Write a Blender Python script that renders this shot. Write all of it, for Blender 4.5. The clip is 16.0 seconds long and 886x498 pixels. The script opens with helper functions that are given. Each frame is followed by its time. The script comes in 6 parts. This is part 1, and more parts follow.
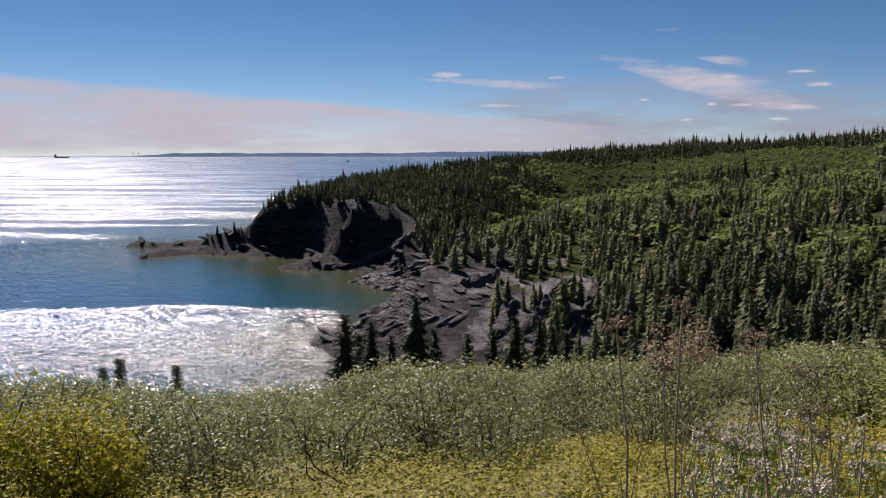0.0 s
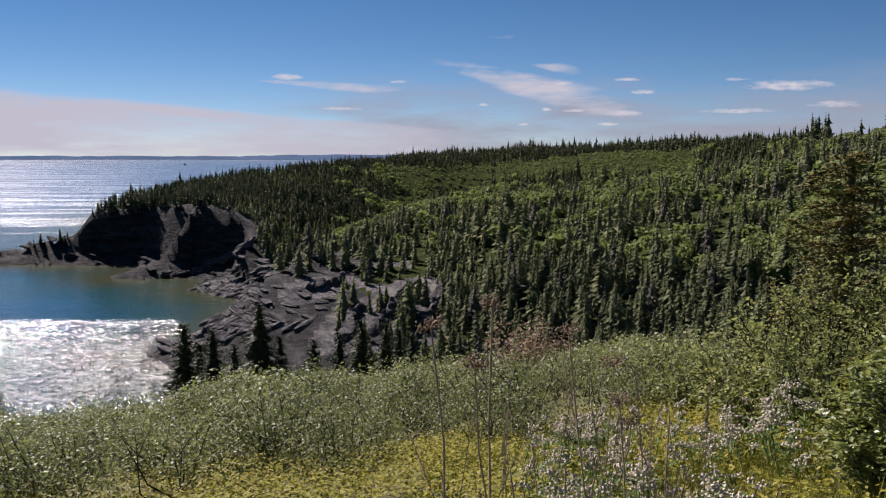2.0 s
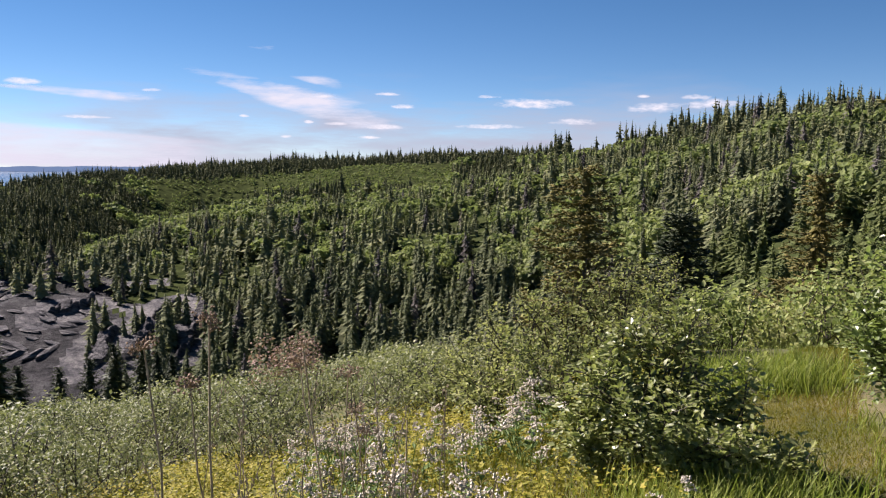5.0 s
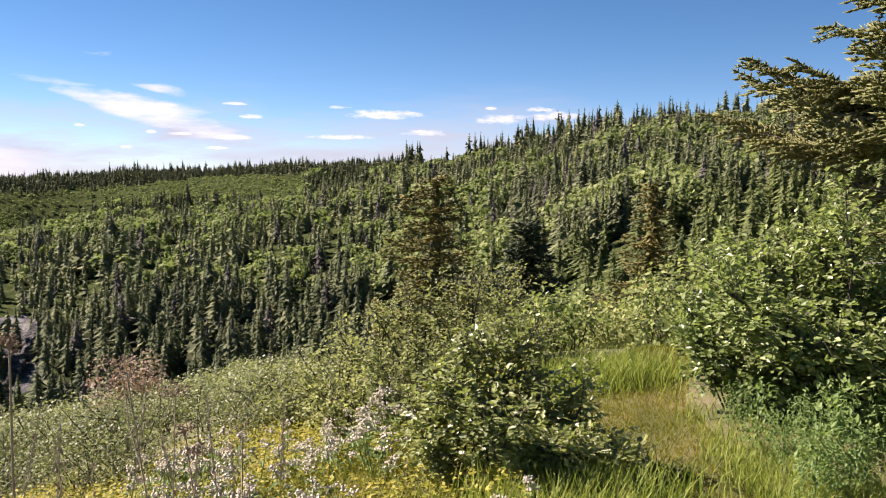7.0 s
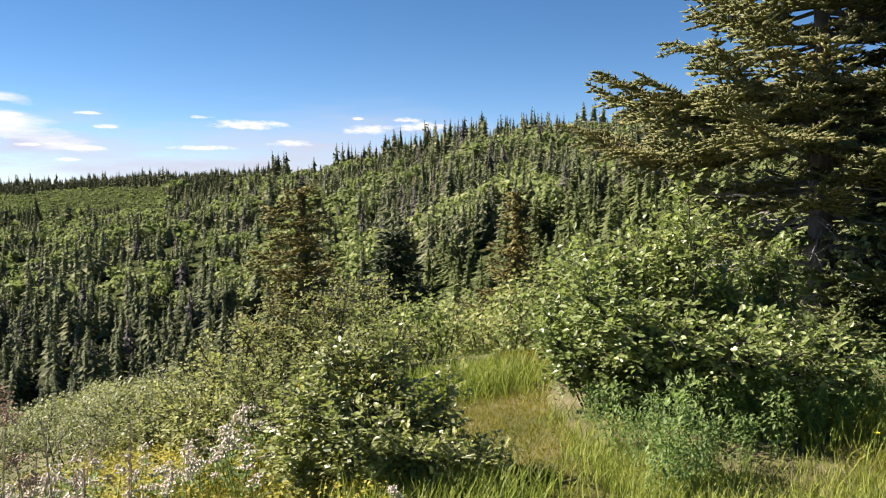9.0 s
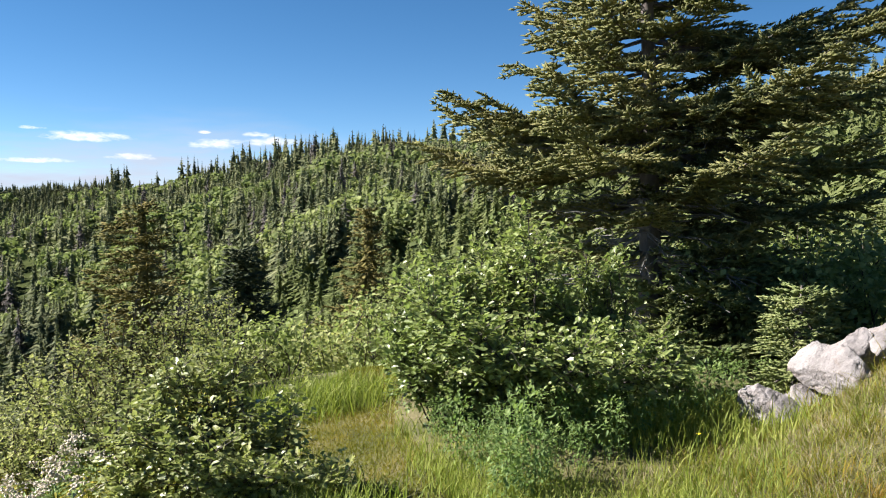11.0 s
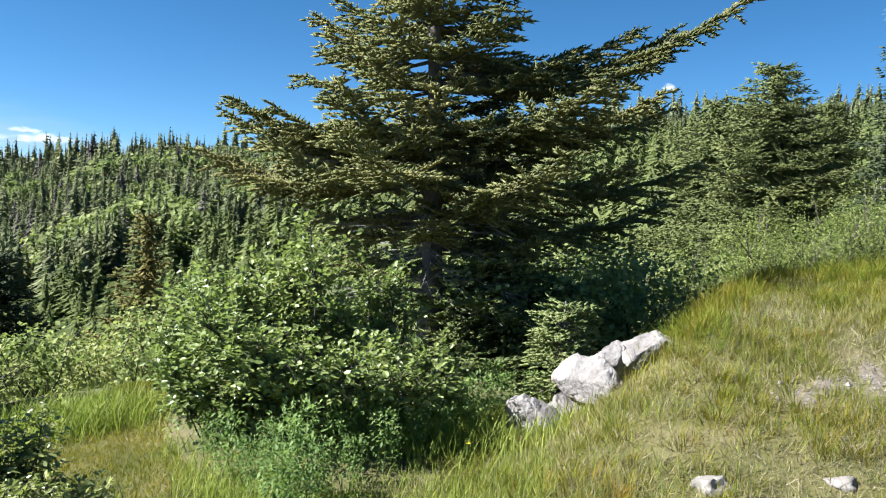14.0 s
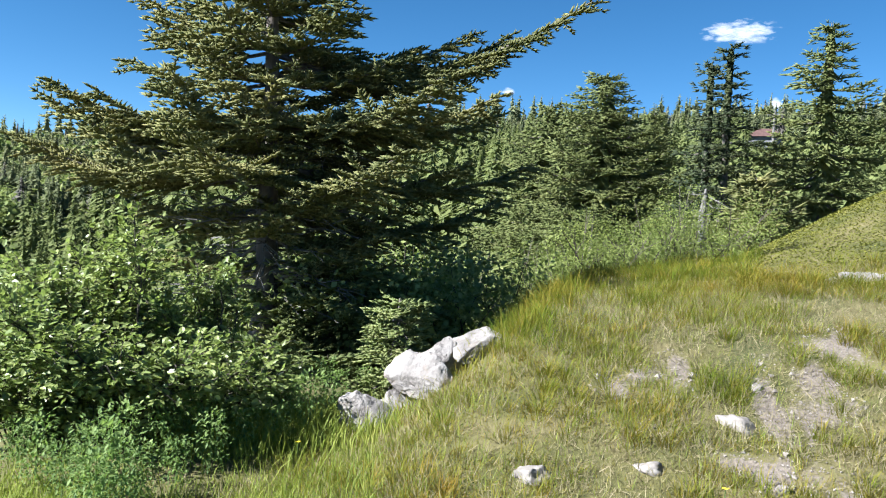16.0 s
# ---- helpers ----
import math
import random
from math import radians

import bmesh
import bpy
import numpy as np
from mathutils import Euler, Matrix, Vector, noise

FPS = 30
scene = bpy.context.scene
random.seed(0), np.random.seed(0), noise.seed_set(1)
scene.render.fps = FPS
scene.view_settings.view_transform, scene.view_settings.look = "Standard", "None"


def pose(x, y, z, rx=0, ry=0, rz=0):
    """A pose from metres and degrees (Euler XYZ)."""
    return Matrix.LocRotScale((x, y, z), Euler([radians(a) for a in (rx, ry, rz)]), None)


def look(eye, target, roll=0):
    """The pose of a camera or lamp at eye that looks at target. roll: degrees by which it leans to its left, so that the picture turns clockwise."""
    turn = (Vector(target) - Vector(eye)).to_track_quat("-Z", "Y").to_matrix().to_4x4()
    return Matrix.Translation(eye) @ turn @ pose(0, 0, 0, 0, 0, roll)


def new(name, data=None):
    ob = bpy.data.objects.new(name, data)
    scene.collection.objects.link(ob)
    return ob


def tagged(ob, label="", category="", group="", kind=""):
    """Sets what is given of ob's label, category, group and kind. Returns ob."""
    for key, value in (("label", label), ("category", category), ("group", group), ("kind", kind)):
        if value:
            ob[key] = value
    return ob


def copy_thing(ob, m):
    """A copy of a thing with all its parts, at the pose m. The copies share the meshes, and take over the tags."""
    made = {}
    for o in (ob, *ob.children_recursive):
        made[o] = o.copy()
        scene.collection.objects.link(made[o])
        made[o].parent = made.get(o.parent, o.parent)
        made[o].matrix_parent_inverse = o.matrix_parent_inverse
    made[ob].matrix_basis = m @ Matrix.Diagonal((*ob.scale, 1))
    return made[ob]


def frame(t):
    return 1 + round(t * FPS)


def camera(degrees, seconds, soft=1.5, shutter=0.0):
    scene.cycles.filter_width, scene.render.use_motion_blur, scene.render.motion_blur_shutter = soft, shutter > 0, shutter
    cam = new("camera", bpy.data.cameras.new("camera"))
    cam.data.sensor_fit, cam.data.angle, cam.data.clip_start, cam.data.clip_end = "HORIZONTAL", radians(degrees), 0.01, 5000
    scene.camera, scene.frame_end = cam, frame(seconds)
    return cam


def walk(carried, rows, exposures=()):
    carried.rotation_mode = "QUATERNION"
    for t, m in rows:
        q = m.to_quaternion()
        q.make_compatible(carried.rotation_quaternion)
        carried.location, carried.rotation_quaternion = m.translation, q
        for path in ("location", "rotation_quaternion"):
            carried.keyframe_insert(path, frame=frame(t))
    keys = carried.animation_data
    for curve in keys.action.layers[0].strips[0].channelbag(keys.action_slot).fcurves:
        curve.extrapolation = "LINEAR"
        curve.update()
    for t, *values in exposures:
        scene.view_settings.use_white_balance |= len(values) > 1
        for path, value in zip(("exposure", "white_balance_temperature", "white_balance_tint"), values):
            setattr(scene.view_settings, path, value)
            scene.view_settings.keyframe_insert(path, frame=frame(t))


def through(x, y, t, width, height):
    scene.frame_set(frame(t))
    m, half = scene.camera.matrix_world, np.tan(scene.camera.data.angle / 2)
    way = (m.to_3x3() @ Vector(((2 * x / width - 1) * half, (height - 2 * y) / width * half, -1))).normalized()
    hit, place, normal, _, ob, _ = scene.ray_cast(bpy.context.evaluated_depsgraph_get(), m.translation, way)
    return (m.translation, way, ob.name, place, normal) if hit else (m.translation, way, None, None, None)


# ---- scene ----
cam = camera(56.01, 16.0, soft=1.12)
PATH = [
    (0.0, -0.007, 0.300, 41.60, 83.14, -0.10, 1.34),
    (0.5, 0.005, 0.300, 41.60, 83.15, -0.11, -0.92),
    (1.0, 0.020, 0.299, 41.60, 83.25, -0.11, -3.78),
    (1.5, 0.034, 0.298, 41.60, 83.31, -0.12, -6.51),
    (2.0, 0.049, 0.296, 41.60, 83.39, -0.22, -9.32),
    (2.5, 0.065, 0.293, 41.60, 83.63, -0.28, -12.48),
    (3.0, 0.079, 0.290, 41.60, 83.75, -0.28, -15.17),
    (3.5, 0.094, 0.285, 41.60, 83.86, -0.40, -18.28),
    (4.0, 0.106, 0.281, 41.60, 84.05, -0.45, -20.71),
    (6.5, 0.163, 0.252, 41.60, 84.85, -0.34, -32.99),
    (7.0, 0.174, 0.244, 41.60, 85.12, -0.20, -35.47),
    (7.5, 0.182, 0.238, 41.60, 85.34, -0.03, -37.40),
    (8.0, 0.191, 0.231, 41.60, 85.58, 0.10, -39.57),
    (10.5, 0.237, 0.184, 41.60, 86.36, 0.32, -52.07),
    (11.0, 0.244, 0.174, 41.60, 86.88, 0.11, -54.58),
    (11.5, 0.252, 0.162, 41.60, 87.46, -0.31, -57.28),
    (12.0, 0.258, 0.153, 41.60, 87.79, -0.92, -59.39),
    (12.5, 0.263, 0.144, 41.60, 88.07, -1.46, -61.39),
    (13.0, 0.269, 0.133, 41.60, 88.13, -1.80, -63.78),
    (13.5, 0.274, 0.122, 41.60, 88.10, -1.88, -66.08),
    (14.0, 0.280, 0.109, 41.60, 88.01, -2.01, -68.75),
    (14.5, 0.284, 0.097, 41.60, 87.97, -2.10, -71.16),
    (15.0, 0.288, 0.082, 41.60, 87.95, -2.37, -74.08),
    (15.5, 0.292, 0.069, 41.60, 88.10, -2.75, -76.72),
    (16.0, 0.295, 0.054, 41.60, 88.30, -3.13, -79.56),
]

# the same slow turn on the spot, arm's length from the body
walk(cam, [(r[0], pose(*r[1:])) for r in PATH],
     exposures=[(0.0, 0.58, 6650, 23), (4.0, 0.98, 6400, 23), (7.0, 1.64, 6900, 25), (10.5, 1.68, 6500, 15), (16.0, 1.90, 5900, 7)])

# ---- sky and sun ----
EYE = 41.6
SUN_AZ, SUN_EL = -29.0, 40.0
world = bpy.data.worlds.new("sky")
scene.world = world
world.use_nodes = True
wn = world.node_tree.nodes
sky = wn.new("ShaderNodeTexSky")
sky.sky_type = 'NISHITA'
sky.sun_disc = False
sky.sun_elevation = radians(SUN_EL)
sky.sun_rotation = radians(SUN_AZ)
sky.altitude = 1200
sky.air_density, sky.dust_density, sky.ozone_density = 0.60, 0.0, 1.5
wn["Background"].inputs["Strength"].default_value = 0.046
clear_blue = wn.new("ShaderNodeHueSaturation")
clear_blue.inputs["Hue"].default_value = 0.493
clear_blue.inputs["Saturation"].default_value = 1.25
world.node_tree.links.new(sky.outputs[0], clear_blue.inputs["Color"])
world.node_tree.links.new(clear_blue.outputs[0], wn["Background"].inputs["Color"])

sun_data = bpy.data.lights.new("sun", 'SUN')
sun_data.energy, sun_data.angle, sun_data.color = 5.6, radians(0.53), (1.0, 0.96, 0.90)
sun = new("sun", sun_data)
sun.matrix_world = look((0, 0, 200), (-math.sin(radians(SUN_AZ)) * 200, -math.cos(radians(SUN_AZ)) * 200,
                                      200 - 200 * math.tan(radians(SUN_EL))))

# ---- materials ----
def material(name, build):
    m = bpy.data.materials.new(name)
    m.use_nodes = True
    nt = m.node_tree
    build(nt, nt.nodes["Principled BSDF"], nt.nodes["Material Output"])
    return m


def node(nt, kind, **values):
    n = nt.nodes.new(kind)
    for key, v in values.items():
        n.inputs[key.replace("_", " ")].default_value = v
    return n


def ramp(nt, source, stops):
    n = nt.nodes.new("ShaderNodeValToRGB")
    e = n.color_ramp.elements
    while len(e) < len(stops):
        e.new(0.5)
    for k, (p, c) in zip(e, stops):
        k.position, k.color = p, (*c, 1)
    nt.links.new(source, n.inputs[0])
    return n.outputs[0]


def mixed(nt, fac, a, b, how='MIX'):
    n = nt.nodes.new("ShaderNodeMix")
    n.data_type, n.blend_type = 'RGBA', how
    for sock, v in ((n.inputs[0], fac), (n.inputs[6], a), (n.inputs[7], b)):
        if isinstance(v, bpy.types.NodeSocket):
            nt.links.new(v, sock)
        elif isinstance(v, (int, float)):
            sock.default_value = v
        else:
            sock.default_value = (*v, 1)
    return n.outputs[2]


def arith(nt, how, a, b=0.0):
    n = nt.nodes.new("ShaderNodeMath")
    n.operation = how
    for sock, v in ((n.inputs[0], a), (n.inputs[1], b)):
        if isinstance(v, bpy.types.NodeSocket):
            nt.links.new(v, sock)
        else:
            sock.default_value = v
    return n.outputs[0]


def tex(nt, scale, detail=4.0, rough=0.55, squash=(1, 1, 1), where="Object"):
    co = nt.nodes.new("ShaderNodeTexCoord")
    mp = nt.nodes.new("ShaderNodeMapping")
    mp.inputs["Scale"].default_value = squash
    nt.links.new(co.outputs[where], mp.inputs[0])
    n = node(nt, "ShaderNodeTexNoise", Scale=scale, Detail=detail, Roughness=rough)
    nt.links.new(mp.outputs[0], n.inputs[0])
    return n.outputs[0]


def bump(nt, p, height, strength, distance):
    b = node(nt, "ShaderNodeBump", Strength=strength, Distance=distance)
    nt.links.new(height, b.inputs["Height"])
    nt.links.new(b.outputs[0], p.inputs["Normal"])
    return b


def attr(nt, name):
    a = nt.nodes.new("ShaderNodeAttribute")
    a.attribute_name = name
    return a.outputs["Fac"]


def foliage(name, dark, mid, light, through=0.35, rough=0.6, patch=0.3, spec=0.2, grain=0.45):
    """Leaves or needles: colour by leaf, by plant and by stand; part of the light comes through."""
    def build(nt, p, out):
        isl = nt.nodes.new("ShaderNodeNewGeometry").outputs["Random Per Island"]
        own = nt.nodes.new("ShaderNodeObjectInfo").outputs["Random"]
        stand = arith(nt, 'ADD', arith(nt, 'MULTIPLY', tex(nt, patch, 3), 0.6), arith(nt, 'MULTIPLY', tex(nt, patch * 7, 2), 0.4))
        stand = arith(nt, 'ADD', arith(nt, 'MULTIPLY', stand, 1.7), -0.35)
        v = arith(nt, 'ADD', arith(nt, 'MULTIPLY', isl, grain), arith(nt, 'MULTIPLY', own, 0.2))
        v = arith(nt, 'ADD', v, arith(nt, 'MULTIPLY', stand, 0.9 - grain))
        col = ramp(nt, v, [(0.1, dark), (0.5, mid), (0.95, light)])
        nt.links.new(col, p.inputs["Base Color"])
        p.inputs["Roughness"].default_value = min(rough + 0.12, 0.8)
        p.inputs["Specular IOR Level"].default_value = spec * 0.5
        t = nt.nodes.new("ShaderNodeBsdfTranslucent")
        nt.links.new(mixed(nt, 1.0, col, (1.15, 1.25, 0.85), 'MULTIPLY'), t.inputs[0])
        mx = node(nt, "ShaderNodeMixShader", Fac=through)
        nt.links.new(p.outputs[0], mx.inputs[1])
        nt.links.new(t.outputs[0], mx.inputs[2])
        nt.links.new(mx.outputs[0], out.inputs[0])
    return material(name, build)


def plain(name, a, b, scale, rough=0.8, relief=0.3, depth=0.02, squash=(1, 1, 1), spec=0.2):
    def build(nt, p, out):
        n = tex(nt, scale, 6, 0.6, squash)
        nt.links.new(ramp(nt, n, [(0.3, a), (0.7, b)]), p.inputs["Base Color"])
        p.inputs["Roughness"].default_value = rough
        p.inputs["Specular IOR Level"].default_value = spec
        bump(nt, p, n, relief, depth)
    return material(name, build)


SPRUCE = foliage("spruce_needles", (0.042, 0.055, 0.032), (0.128, 0.144, 0.077), (0.261, 0.257, 0.132), 0.2, 0.55, 0.05, 0.04)
# far crowns: their self-shadowing is put into this darker needle colour
SPRUCE_FAR = foliage("spruce_needles_self_shaded", (0.030, 0.036, 0.022), (0.078, 0.086, 0.046), (0.165, 0.165, 0.085), 0.10, 0.6, 0.05, 0.02)
SPRUCE_NEAR = foliage("spruce_needles_olive", (0.090, 0.106, 0.048), (0.180, 0.186, 0.078), (0.311, 0.273, 0.119), 0.32, 0.6, 1.2, 0.15, 0.2)
SPRUCE_DARK = foliage("spruce_needles_dark", (0.064, 0.084, 0.035), (0.135, 0.158, 0.059), (0.224, 0.230, 0.090), 0.28, 0.6, 0.8, 0.15, 0.2)
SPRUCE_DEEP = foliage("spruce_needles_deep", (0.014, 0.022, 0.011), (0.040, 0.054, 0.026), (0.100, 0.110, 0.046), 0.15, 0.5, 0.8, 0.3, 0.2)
SPRUCE_BROWN = foliage("spruce_needles_brown", (0.055, 0.055, 0.020), (0.140, 0.128, 0.042), (0.270, 0.215, 0.075), 0.2, 0.6, 0.8, 0.2, 0.2)
SPRUCE_PALE = foliage("spruce_needles_pale", (0.100, 0.130, 0.046), (0.195, 0.230, 0.086), (0.340, 0.345, 0.160), 0.35, 0.5, 1.5, 0.3)
BIRCH = foliage("birch_leaves", (0.071, 0.095, 0.037), (0.163, 0.196, 0.074), (0.271, 0.291, 0.121), 0.30, 0.5, 0.04, 0.05)
THICKET = foliage("thicket_leaves", (0.048, 0.062, 0.028), (0.162, 0.178, 0.074), (0.335, 0.340, 0.155), 0.28, 0.36, 0.25, 0.3)
ALDER = foliage("alder_leaves", (0.064, 0.094, 0.029), (0.182, 0.227, 0.072), (0.332, 0.356, 0.134), 0.36, 0.26, 0.9, 0.9, 0.32)
ROUNDLEAF = foliage("round_shrub_leaves", (0.068, 0.093, 0.031), (0.207, 0.230, 0.078), (0.372, 0.374, 0.151), 0.36, 0.26, 0.9, 0.9, 0.32)
OLIVE = foliage("shrub_leaves_olive", (0.092, 0.112, 0.046), (0.233, 0.251, 0.097), (0.398, 0.388, 0.162), 0.38, 0.45, 0.8, 0.2)
WILLOW = foliage("willow_leaves", (0.078, 0.106, 0.038), (0.181, 0.219, 0.075), (0.329, 0.352, 0.139), 0.34, 0.5, 0.6, 0.2)
FEATHER = foliage("feathery_leaves", (0.083, 0.112, 0.034), (0.164, 0.200, 0.061), (0.281, 0.305, 0.095), 0.36, 0.55, 0.6, 0.15, 0.3)
JUNIPER = foliage("juniper_sprays", (0.080, 0.090, 0.010), (0.230, 0.210, 0.020), (0.420, 0.340, 0.036), 0.35, 0.5, 1.5, 0.3)
HEATH = foliage("heath_leaves", (0.126, 0.137, 0.022), (0.273, 0.252, 0.038), (0.452, 0.341, 0.066), 0.35, 0.5, 0.9, 0.3)
HERB = foliage("herb_leaves", (0.057, 0.099, 0.027), (0.133, 0.198, 0.060), (0.257, 0.322, 0.111), 0.4, 0.45, 1.2, 0.4)
GRASS_LUSH = foliage("lush_grass", (0.072, 0.118, 0.020), (0.184, 0.222, 0.040), (0.348, 0.345, 0.094), 0.35, 0.5, 0.8, 0.3)
GRASS_DRY = foliage("dry_grass", (0.050, 0.080, 0.008), (0.140, 0.140, 0.015), (0.275, 0.200, 0.040), 0.3, 0.55, 0.7, 0.3, 0.25)
RUST = foliage("withered_brown_needles", (0.18, 0.115, 0.09), (0.32, 0.225, 0.18), (0.45, 0.36, 0.30), 0.2, 0.7, 1.0, 0.1)
MOSS = foliage("crowberry_mat", (0.075, 0.082, 0.016), (0.132, 0.136, 0.028), (0.205, 0.190, 0.046), 0.25, 0.6, 1.0, 0.2)
TUFT = foliage("tuft_grass", (0.036, 0.085, 0.008), (0.110, 0.145, 0.015), (0.270, 0.165, 0.032), 0.35, 0.6, 0.9, 0.2, 0.2)
LITTER = foliage("straw_litter", (0.100, 0.085, 0.045), (0.185, 0.158, 0.090), (0.320, 0.275, 0.180), 0.2, 0.7, 2.0, 0.1)
BARK = plain("spruce_bark", (0.06, 0.05, 0.045), (0.17, 0.15, 0.13), 14, 0.9, 0.6, 0.02, (1, 1, 0.3))
DEADWOOD = plain("weathered_wood", (0.09, 0.085, 0.08), (0.21, 0.198, 0.185), 18, 0.85, 0.5, 0.01, (1, 1, 0.25))
TWIG = plain("shrub_stems", (0.035, 0.03, 0.024), (0.085, 0.07, 0.058), 30, 0.8, 0.3, 0.003)
STRAW = plain("dry_stalk", (0.22, 0.17, 0.11), (0.42, 0.34, 0.24), 40, 0.8, 0.3, 0.002)
SEEDHEAD = plain("dry_seed_head", (0.16, 0.11, 0.07), (0.32, 0.23, 0.16), 60, 0.9, 0.3, 0.002)
PETAL = plain("white_petals", (0.38, 0.33, 0.25), (0.53, 0.47, 0.37), 80, 0.7, 0.2, 0.002)
YELLOW_PETAL = plain("yellow_petals", (0.75, 0.50, 0.02), (0.85, 0.62, 0.03), 60, 0.6, 0.1, 0.001)


def quartz(nt, p, out):
    n = tex(nt, 2.2, 8, 0.65)
    fine = tex(nt, 22, 6, 0.7)
    stain = tex(nt, 5, 4, 0.6, (1, 1, 3))
    col = ramp(nt, n, [(0.36, (0.10, 0.085, 0.077)), (0.46, (0.210, 0.190, 0.180)), (0.62, (0.310, 0.288, 0.276))])
    rust = ramp(nt, stain, [(0.55, (0, 0, 0)), (0.72, (0.55, 0.55, 0.55))])
    nt.links.new(mixed(nt, rust, col, (0.30, 0.22, 0.17)), p.inputs["Base Color"])
    p.inputs["Roughness"].default_value = 0.75
    bump(nt, p, arith(nt, 'ADD', n, arith(nt, 'MULTIPLY', fine, 0.5)), 0.9, 0.075)


QUARTZ = material("pale_quartz_rock", quartz)


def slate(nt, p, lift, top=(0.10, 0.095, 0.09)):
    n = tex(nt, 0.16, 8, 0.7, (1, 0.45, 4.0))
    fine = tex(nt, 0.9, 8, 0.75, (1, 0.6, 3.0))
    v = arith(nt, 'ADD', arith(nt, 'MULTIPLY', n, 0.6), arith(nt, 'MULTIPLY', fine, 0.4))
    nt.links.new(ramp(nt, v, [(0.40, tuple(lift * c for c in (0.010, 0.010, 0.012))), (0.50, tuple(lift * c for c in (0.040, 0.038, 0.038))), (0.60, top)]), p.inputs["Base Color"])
    p.inputs["Roughness"].default_value = 0.9
    p.inputs["Specular IOR Level"].default_value = 0.1
    bump(nt, p, v, 1.0, 2.0)


# one slate: the cliffs' shade and the slabs' sun are put into tone
SHORE_ROCK = material("slate_rock_shaded", lambda nt, p, out: slate(nt, p, 0.7, (0.075, 0.072, 0.07)))
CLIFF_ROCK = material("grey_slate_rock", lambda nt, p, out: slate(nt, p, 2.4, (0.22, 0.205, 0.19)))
SLAB_ROCK = material("slate_rock_sunlit", lambda nt, p, out: slate(nt, p, 2.2, (0.27, 0.25, 0.23)))
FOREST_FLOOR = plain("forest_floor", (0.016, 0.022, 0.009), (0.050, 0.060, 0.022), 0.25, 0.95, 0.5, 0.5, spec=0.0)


def meadow(nt, p, out):
    n = tex(nt, 1.4, 6, 0.6)
    fine = tex(nt, 30, 5, 0.7)
    turf = ramp(nt, n, [(0.3, (0.040, 0.048, 0.009)), (0.52, (0.086, 0.080, 0.020)), (0.7, (0.145, 0.118, 0.054))])
    soil = ramp(nt, fine, [(0.3, (0.085, 0.068, 0.054)), (0.7, (0.20, 0.165, 0.135))])
    edge = arith(nt, 'ADD', attr(nt, "bare"), arith(nt, 'MULTIPLY', arith(nt, 'SUBTRACT', fine, 0.5), 0.8))
    fac = ramp(nt, edge, [(0.4, (0, 0, 0)), (0.6, (1, 1, 1))])
    nt.links.new(mixed(nt, fac, turf, soil), p.inputs["Base Color"])
    p.inputs["Roughness"].default_value = 0.95
    bump(nt, p, arith(nt, 'ADD', n, arith(nt, 'MULTIPLY', fine, 0.5)), 0.8, 0.05)


MEADOW = material("meadow_turf", meadow)


def sea_water(nt, p, out):
    deep = attr(nt, "depth")
    col = ramp(nt, deep, [(0.0, (0.060, 0.062, 0.030)), (0.35, (0.020, 0.060, 0.062)), (1.0, (0.006, 0.058, 0.125))])
    nt.links.new(col, p.inputs["Base Color"])
    p.inputs["IOR"].default_value = 1.33
    wind = attr(nt, "wind")
    swell = tex(nt, 0.035, 5, 0.6, (0.5, 1.6, 1))
    chop = tex(nt, 0.25, 6, 0.65, (0.7, 1.3, 1))
    ripple = tex(nt, 2.6, 4, 0.6, (0.8, 1.2, 1))
    lanes = tex(nt, 0.016, 6, 0.7, (0.25, 2.6, 1))
    w = arith(nt, 'MULTIPLY', wind, ramp(nt, lanes, [(0.38, (0.25, 0.25, 0.25)), (0.62, (1, 1, 1))]))
    facet = ramp(nt, tex(nt, 0.55, 5, 0.7, (0.7, 1.0, 1)), [(0.47, (0.35, 0.35, 0.35)), (0.56, (1, 1, 1))])
    r = arith(nt, 'ADD', arith(nt, 'MULTIPLY', arith(nt, 'MULTIPLY', w, facet), 0.25), 0.07)
    nt.links.new(arith(nt, 'ADD', r, arith(nt, 'MULTIPLY', arith(nt, 'MULTIPLY', attr(nt, "open"), w), 0.18)), p.inputs["Roughness"])
    h = arith(nt, 'ADD', arith(nt, 'MULTIPLY', swell, 1.6), arith(nt, 'ADD', arith(nt, 'MULTIPLY', chop, 2.0), arith(nt, 'MULTIPLY', ripple, 0.08)))
    b = bump(nt, p, h, 0.5, 1.0)
    nt.links.new(arith(nt, 'ADD', arith(nt, 'MULTIPLY', w, 0.85), 0.08), b.inputs["Strength"])


SEA = material("sea_water", sea_water)


# the far coast glows flat blue, with distance haze put into its colour
def haze_land(nt, p, out):
    e = nt.nodes.new("ShaderNodeEmission")
    nt.links.new(ramp(nt, tex(nt, 0.004, 4), [(0.3, (0.055, 0.090, 0.155)), (0.7, (0.085, 0.125, 0.205))]), e.inputs[0])
    nt.links.new(e.outputs[0], out.inputs[0])


FAR_LAND = material("hazy_far_land", haze_land)


